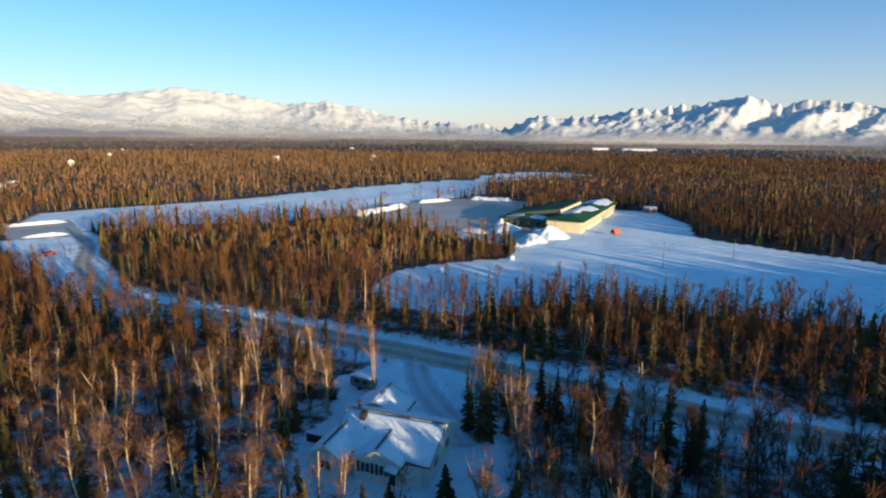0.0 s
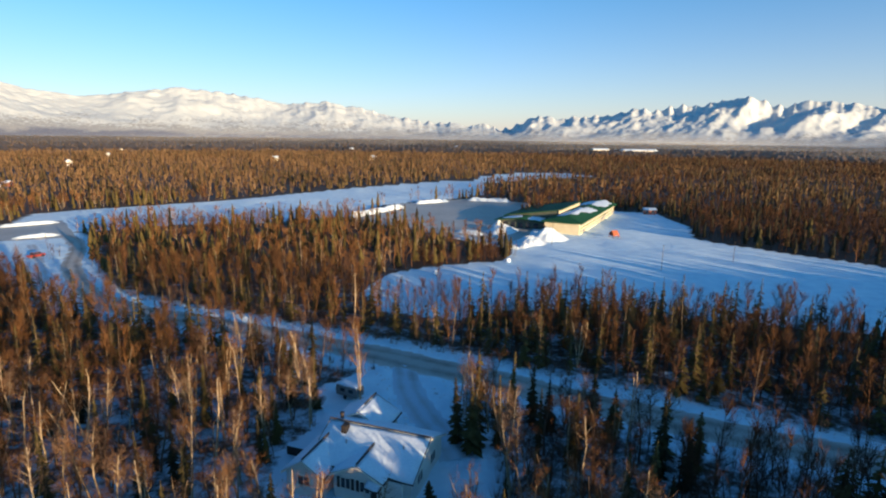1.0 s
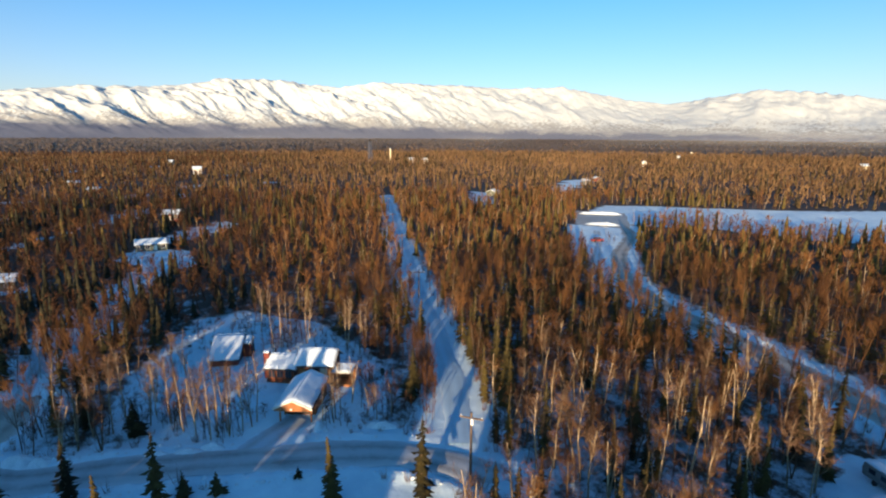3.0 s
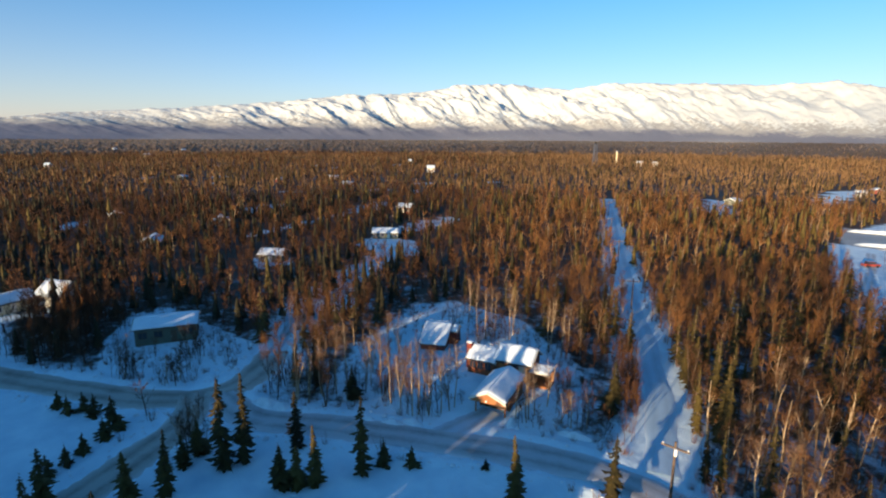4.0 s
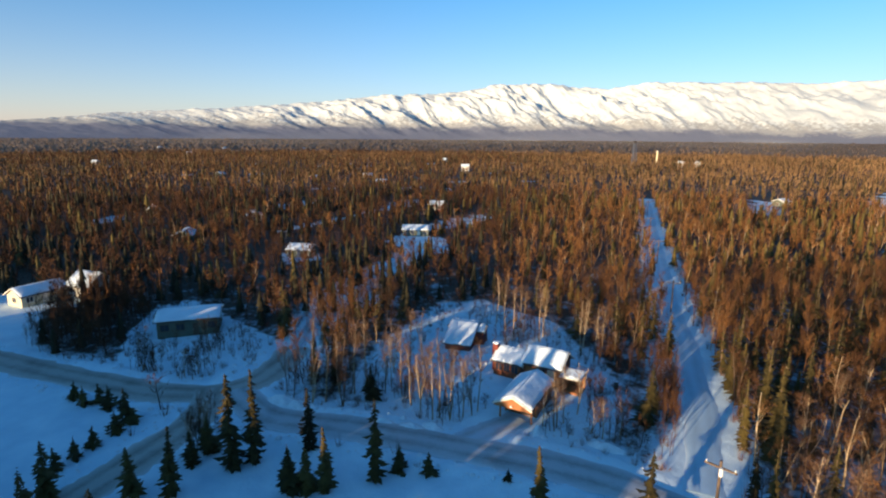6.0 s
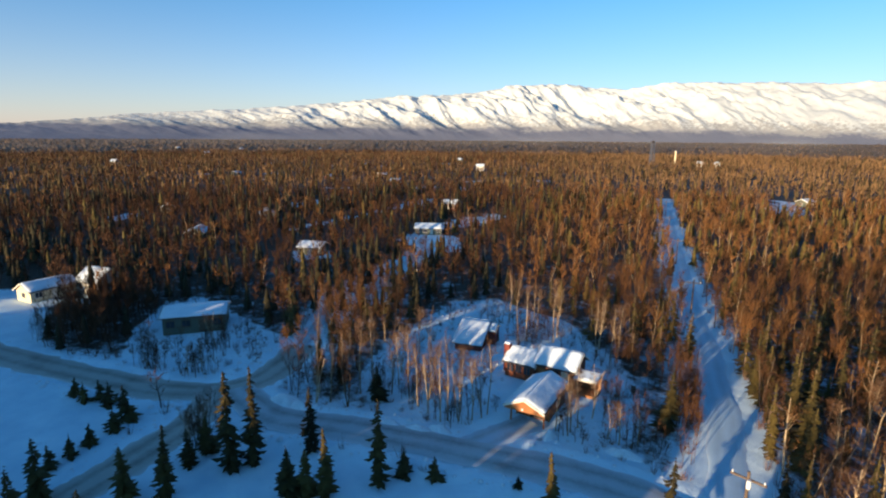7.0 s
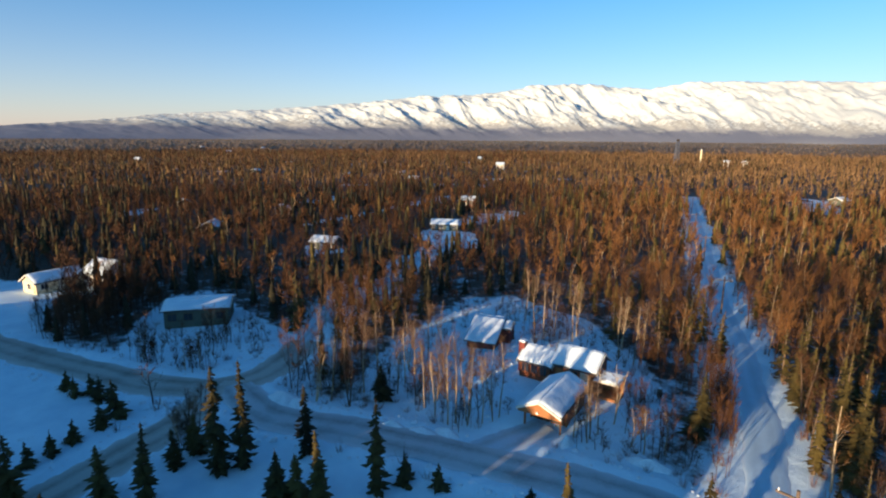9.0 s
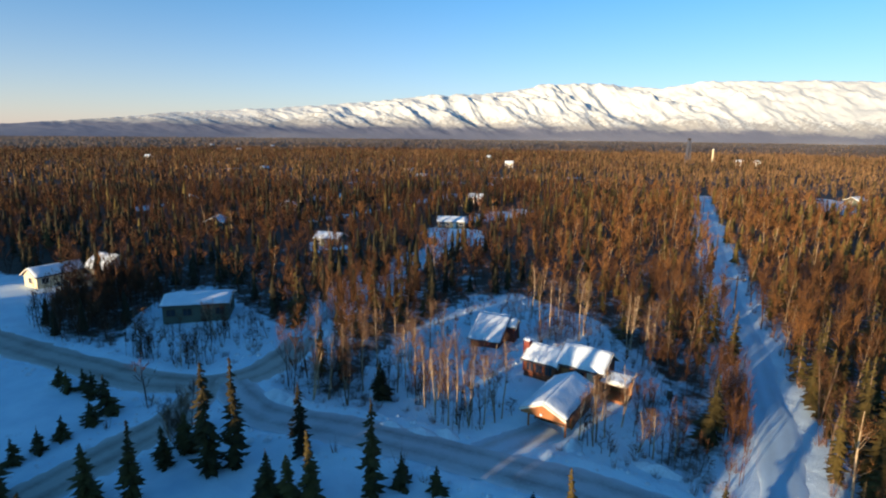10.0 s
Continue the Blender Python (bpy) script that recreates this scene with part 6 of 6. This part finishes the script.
for cx, cy, cr, cn in THICKETS:
    a, q = gen.uniform(0, math.tau, cn), cr * np.sqrt(gen.uniform(0, 1, cn))
    tx.append(cx + q * np.cos(a))
    ty.append(cy + q * np.sin(a))
tall = [np.full(c[3], 1.1 if inside(np.array([c[0]]), np.array([c[1]]), TRAIL_CORNER)[0] else 1.35 if c[0] < -85 else 1.0) for c in THICKETS]
for poly, cn in ((RED_YARD, 500), (GREEN_PLOT, 200), (LOT_FRONT, 60)):
    lo, hi = np.min(poly, axis=0), np.max(poly, axis=0)
    a, q = gen.uniform(lo[0], hi[0], cn), gen.uniform(lo[1], hi[1], cn)
    good = inside(a, q, poly) & (gen.uniform(size=cn) < 0.5 + 0.5 * np.sin(a * 0.5) * np.cos(q * 0.4))
    for bx, by, br in ((-95.2, -26.2, 7), (-69.5, 26.2, 7), (-60, 24, 6.5), (-55, 17, 4), (-82.2, 19.2, 5.5)):
        good &= np.hypot(a - bx, q - by) > br
    tx.append(a[good])
    ty.append(q[good])
    tall.append(np.full(good.sum(), 0.75))
tx, ty, tall = np.concatenate(tx), np.concatenate(ty), np.concatenate(tall)
ok = road_gap(tx, ty) > 0.8
tx, ty, tall = tx[ok], ty[ok], tall[ok]
scatter("sapling_thicket", shapes_sapling, tx, ty, gen.uniform(0.18, 0.62, len(tx)) * tall, gen.uniform(0.25, 0.55, len(tx)), [DULL_BARK, SHADE_BRUSH], "dense thicket of bare saplings and brown brush", "trees")


def in_view(x, y, lo=-50, hi=136):
    a = np.degrees(np.arctan2(-x, y))
    return (a > lo) & (a < hi)


# woods to 380 m
x, y = jitter_grid(-390, 330, -260, 390, 3.45, 4)
r = np.hypot(x, y)
ok = (r < 310) & ~((x > -95) & (x < 75) & (y > -10) & (y < 120)) & in_view(x, y) & (r > 12)
x, y = x[ok], y[ok]
ok = free(x, y)
x, y = x[ok], y[ok]
n = len(x)
west = np.degrees(np.arctan2(-x, y))
west = np.clip((west - 64) / 14, 0, 1) + np.clip((0 - west) / 14, 0, 1)
ok = ~glade(x, y) | (gen.uniform(size=n) < 0.12)
x, y, west = x[ok], y[ok], west[ok]
n = len(x)
kind = gen.uniform(size=n)
sp = kind < 0.31 + 0.2 * patchy(x, y)
# west and east trees mostly take the darkened colours, as painted shade
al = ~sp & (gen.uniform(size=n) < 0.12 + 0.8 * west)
bi = ~sp & ~al
# spruces that take the shade-darkened needle colour
dark = sp & (gen.uniform(size=n) < 0.15 + 0.75 * west)
sp &= ~dark
size = gen.uniform(0.62, 1.06, n) * (0.92 + 0.20 * np.sin(x * 0.21 + 2 * np.sin(y * 0.13)) * np.cos(y * 0.24 + np.sin(x * 0.17)))
fat = gen.uniform(0.95, 1.35, n)
mid_shapes = [birch_mid(60 + k) for k in range(9)]
mid_spruce = [spruce_mid(70 + k) for k in range(6)]
tall = size * gen.uniform(0.7, 1.25, n)
scatter("birch_forest", mid_shapes, x[bi], y[bi], size[bi], size[bi] * fat[bi], [BARK, TWIG], "bare birch forest glowing brown in low sun", "trees")
scatter("alder_forest", [birch_mid(160 + k, 8.5, 8, 8, 1.2, False) for k in range(6)], x[al], y[al], size[al], size[al] * fat[al] * 1.15, [DULL_BARK, SHADE_BRUSH], "leafless wood between houses, its shade put into the dark brown", "trees")
scatter("spruce_forest", mid_spruce, x[sp], y[sp], tall[sp], 0.35 + 0.5 * size[sp], [STEM, NEEDLE], "dark spruce trees scattered through the forest", "trees")
scatter("black_spruce_forest", mid_spruce, x[dark], y[dark], tall[dark], 0.30 + 0.5 * size[dark], [STEM, SHADE_NEEDLE], "narrow spruces coloured nearly black to look shaded", "trees")

# unseen woods behind the view, added on the sunward side to shade the ground
x, y = jitter_grid(-230, 300, -300, 60, 4.8, 9)
r = np.hypot(x, y)
ok = (r > 20) & (r < 320) & ~in_view(x, y) & free(x, y)
x, y = x[ok], y[ok]
n = len(x)
# heights set by how far their shade has to reach
tall = gen.uniform(0.85, 1.3, n) * np.where(x > 120, 2.1, np.where(x < 15, 1.5, np.where(x < 70, 1.3, 1.0)))
broad = gen.uniform(1.3, 2.1, n)
close = np.hypot(x + 10, y - 5) < 120
scatter("sunward_wood", [spruce_mid(175 + k) for k in range(4)], x[close], y[close], tall[close], broad[close] * 1.15, [STEM, NEEDLE], "unseen tall spruces added to block the low sun", "trees")
scatter("sunward_forest", [spruce_far(75 + k) for k in range(5)], x[~close], y[~close], tall[~close], broad[~close], [STEM, NEEDLE], "unseen forest added to block the low sun", "trees")

# denser unseen rows that close sun streaks on the yards and schoolyard
x, y = jitter_grid(-115, 240, -160, 80, 3.7, 19)
r = np.hypot(x, y)
west_side = (x < 40) & (y < -15) & (r > 30) & (r < 140)
east_side = (x > 85) & (x > 1.25 * y) & (0.75 * x + 0.66 * y > 95)
ok = (west_side | east_side) & ~in_view(x, y) & free(x, y)
x, y = x[ok], y[ok]
tall = gen.uniform(1.12, 1.5, len(x)) * np.where(0.75 * x + 0.66 * y < -68, 1.22, np.where(x > 85, 1.12, 1.0))
scatter("sunward_thicket", [spruce_mid(275 + k) for k in range(4)], x, y, tall, gen.uniform(1.2, 1.7, len(x)), [STEM, NEEDLE], "unseen close-set spruces added to thicken the shade", "trees")

# woods to 1000 m
x, y = jitter_grid(-1000, 780, -740, 1000, 5.0, 5)
r = np.hypot(x, y)
ok = (r > 308) & (r < 1000) & in_view(x, y)
x, y = x[ok], y[ok]
ok = free(x, y)
x, y = x[ok], y[ok]
n = len(x)
west = np.degrees(np.arctan2(-x, y))
west = np.clip((west - 62) / 16, 0, 1) + np.clip((0 - west) / 14, 0, 1)
ok = ~glade(x, y) | (gen.uniform(size=n) < 0.12)
x, y, west = x[ok], y[ok], west[ok]
n = len(x)
sp = gen.uniform(size=n) < 0.25 + 0.22 * patchy(x * 0.5, y * 0.5)
# far shade is likewise carried by the darkened copy
al = ~sp & (gen.uniform(size=n) < 0.14 + 0.74 * west * (0.7 + 0.4 * patchy(x * 0.6 + 40, y * 0.6)))
bi = ~sp & ~al
size = gen.uniform(0.65, 1.1, n) * (0.84 + 0.32 * np.sin(x * 0.07 + 2 * np.sin(y * 0.045)) * np.cos(y * 0.085 + np.sin(x * 0.06)))
far_shapes = [birch_far(80 + k) for k in range(6)]
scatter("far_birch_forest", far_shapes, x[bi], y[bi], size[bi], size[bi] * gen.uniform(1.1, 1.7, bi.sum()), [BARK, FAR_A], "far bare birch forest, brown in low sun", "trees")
scatter("far_alder_forest", far_shapes, x[al], y[al], size[al], size[al] * 1.3, [BARK, FAR_C], "far leafless forest with shade painted into its brown", "trees")
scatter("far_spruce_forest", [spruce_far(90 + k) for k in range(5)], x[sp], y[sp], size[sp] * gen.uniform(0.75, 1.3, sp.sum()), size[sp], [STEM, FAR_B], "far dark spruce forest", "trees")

# woods to the foot of the mountains: a shaggy canopy with single crowns standing out of it
def make_canopy():
    na, nr = 1500, 64
    az = np.linspace(-47, 131, na)
    rr = 960 * (3740 / 960) ** np.linspace(0, 1, nr)
    w, r = np.meshgrid(np.radians(az), rr)
    turn = np.random.default_rng(21)
    r = r + turn.uniform(-0.35, 0.35, r.shape) * np.gradient(rr)[:, None]
    x, y = -np.sin(w) * r, np.cos(w) * r
    wide = np.sin(x * 0.021 + 2 * np.sin(y * 0.013)) * np.cos(y * 0.024 + 1.7 * np.sin(x * 0.011))
    z = 4.2 + 1.6 * wide + turn.uniform(-1, 1, r.shape) ** 3 * 3.4 + turn.uniform(-1.0, 1.0, r.shape)
    z[0] = -1
    idx = (np.arange(nr - 1)[:, None] * na + np.arange(na - 1)).ravel()
    tris = np.concatenate([np.stack([idx, idx + na + 1, idx + 1], 1), np.stack([idx, idx + na, idx + na + 1], 1)])
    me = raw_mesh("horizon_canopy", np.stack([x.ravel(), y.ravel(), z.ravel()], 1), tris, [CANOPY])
    return tagged(new("horizon_canopy", me), "endless mixed winter woods reaching the mountains", "trees", kind="stuff")


make_canopy()
x, y = jitter_grid(-4000, 3200, -3000, 4000, 22.0, 6)
r = np.hypot(x, y)
keep = gen.uniform(size=len(x)) < np.clip(1150 / np.maximum(r, 1), 0.15, 1)
ok = (r > 975) & (r < 3500) & in_view(x, y, -46, 130) & keep
x, y, r = x[ok], y[ok], r[ok]
sp = gen.uniform(size=len(x)) < 0.4 + 0.3 * patchy(x * 0.17, y * 0.17)
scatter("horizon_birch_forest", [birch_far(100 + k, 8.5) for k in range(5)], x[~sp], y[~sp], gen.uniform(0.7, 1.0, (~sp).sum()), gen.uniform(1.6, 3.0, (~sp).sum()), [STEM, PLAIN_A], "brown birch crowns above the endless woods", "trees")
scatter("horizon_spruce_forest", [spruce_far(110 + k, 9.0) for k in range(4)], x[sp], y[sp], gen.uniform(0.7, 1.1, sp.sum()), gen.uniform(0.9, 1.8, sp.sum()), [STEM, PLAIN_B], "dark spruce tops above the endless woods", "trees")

# brush along the edges and under the trees
x, y = jitter_grid(-125, 80, -45, 125, 1.7, 8)
d = np.full(x.shape, 0.0)
d = road_gap(x, y)
keep = gen.uniform(size=len(x))
wood = free(x, y)
yard = inside(x, y, RED_YARD) | inside(x, y, GREEN_PLOT)
strip = (d > 1.2) & (d < 7) & ~yard & ~inside(x, y, NEAR_YARD) & ~inside(x, y, SPRUCE_YARD) & ~inside(x, y, HOUSE_PLOT)
away = np.ones(x.shape, bool)
for bx, by, br in ((-96.3, -25, 7), (-69.2, 26.2, 7.5), (-60, 24, 7), (-82.2, 19.2, 5.5), (-3, 48, 11)):
    away &= np.hypot(x - bx, y - by) > br
low_row = inside(x, y, NEAR_YARD) & (d > 0.9) & (d < 2.2) & (keep < 0.4)
ok = away & (low_row | (wood & (keep < 0.5)) | (yard & (d > 1.0) & (keep < 0.6)) | (strip & (keep < 0.92)))
x, y = x[ok], y[ok]
scatter("undergrowth", [shrub(k) for k in range(7)], x, y, gen.uniform(0.4, 1.15, len(x)) * np.where((d[ok] < 7) & (y > 36), 1.45, 1.0), gen.uniform(0.5, 1.1, len(x)), [BRUSH], "bare brown brush standing out of the snow", "shrubs")

# clods thrown up by the plough, and lumps in the rough yards
def clod(seed):
    rnd = random.Random(seed)
    s = Shape()
    ring = [(math.cos(k * math.tau / 6) * rnd.uniform(0.7, 1.2), math.sin(k * math.tau / 6) * rnd.uniform(0.7, 1.2), rnd.uniform(-0.2, 0.15)) for k in range(6)]
    top = [(p[0] * 0.6, p[1] * 0.6, rnd.uniform(0.45, 0.8)) for p in ring]
    s.v = ring + top + [(0, 0, 0.85)]
    for k in range(6):
        j = (k + 1) % 6
        s.f += [(k, j, 6 + j), (k, 6 + j, 6 + k), (6 + k, 6 + j, 12)]
        s.m += [0, 0, 0]
    return s


x, y = jitter_grid(-110, 70, -45, 112, 0.8, 12)
d = road_gap(x, y)
keep = gen.uniform(size=len(x))
rough_yard = inside(x, y, RED_YARD) | inside(x, y, GREEN_PLOT)
near_trail = line_distance(x, y, LINES[[l[3] for l in LINES].index("road_trail")][0]) < 5
ok = ((d > 0.2) & (d < 2.2) & (keep < 0.5) & ~near_trail) | (rough_yard & (d > 1.0) & (keep < 0.22))
for bx, by, br in ((-95.2, -26.2, 6), (-69.2, 26.2, 6), (-60, 24, 6), (-82.2, 19.2, 4.5), (-3, 48, 9)):
    ok &= np.hypot(x - bx, y - by) > br
x, y = x[ok], y[ok]
big = gen.uniform(0.05, 0.2, len(x)) * np.where(gen.uniform(size=len(x)) < 0.12, 2.0, 1.0)
scatter("snow_clods", [clod(k) for k in range(6)], x, y, big * 0.9, big * 1.3, [PILE], "broken lumps of ploughed snow along the road banks", "snow")
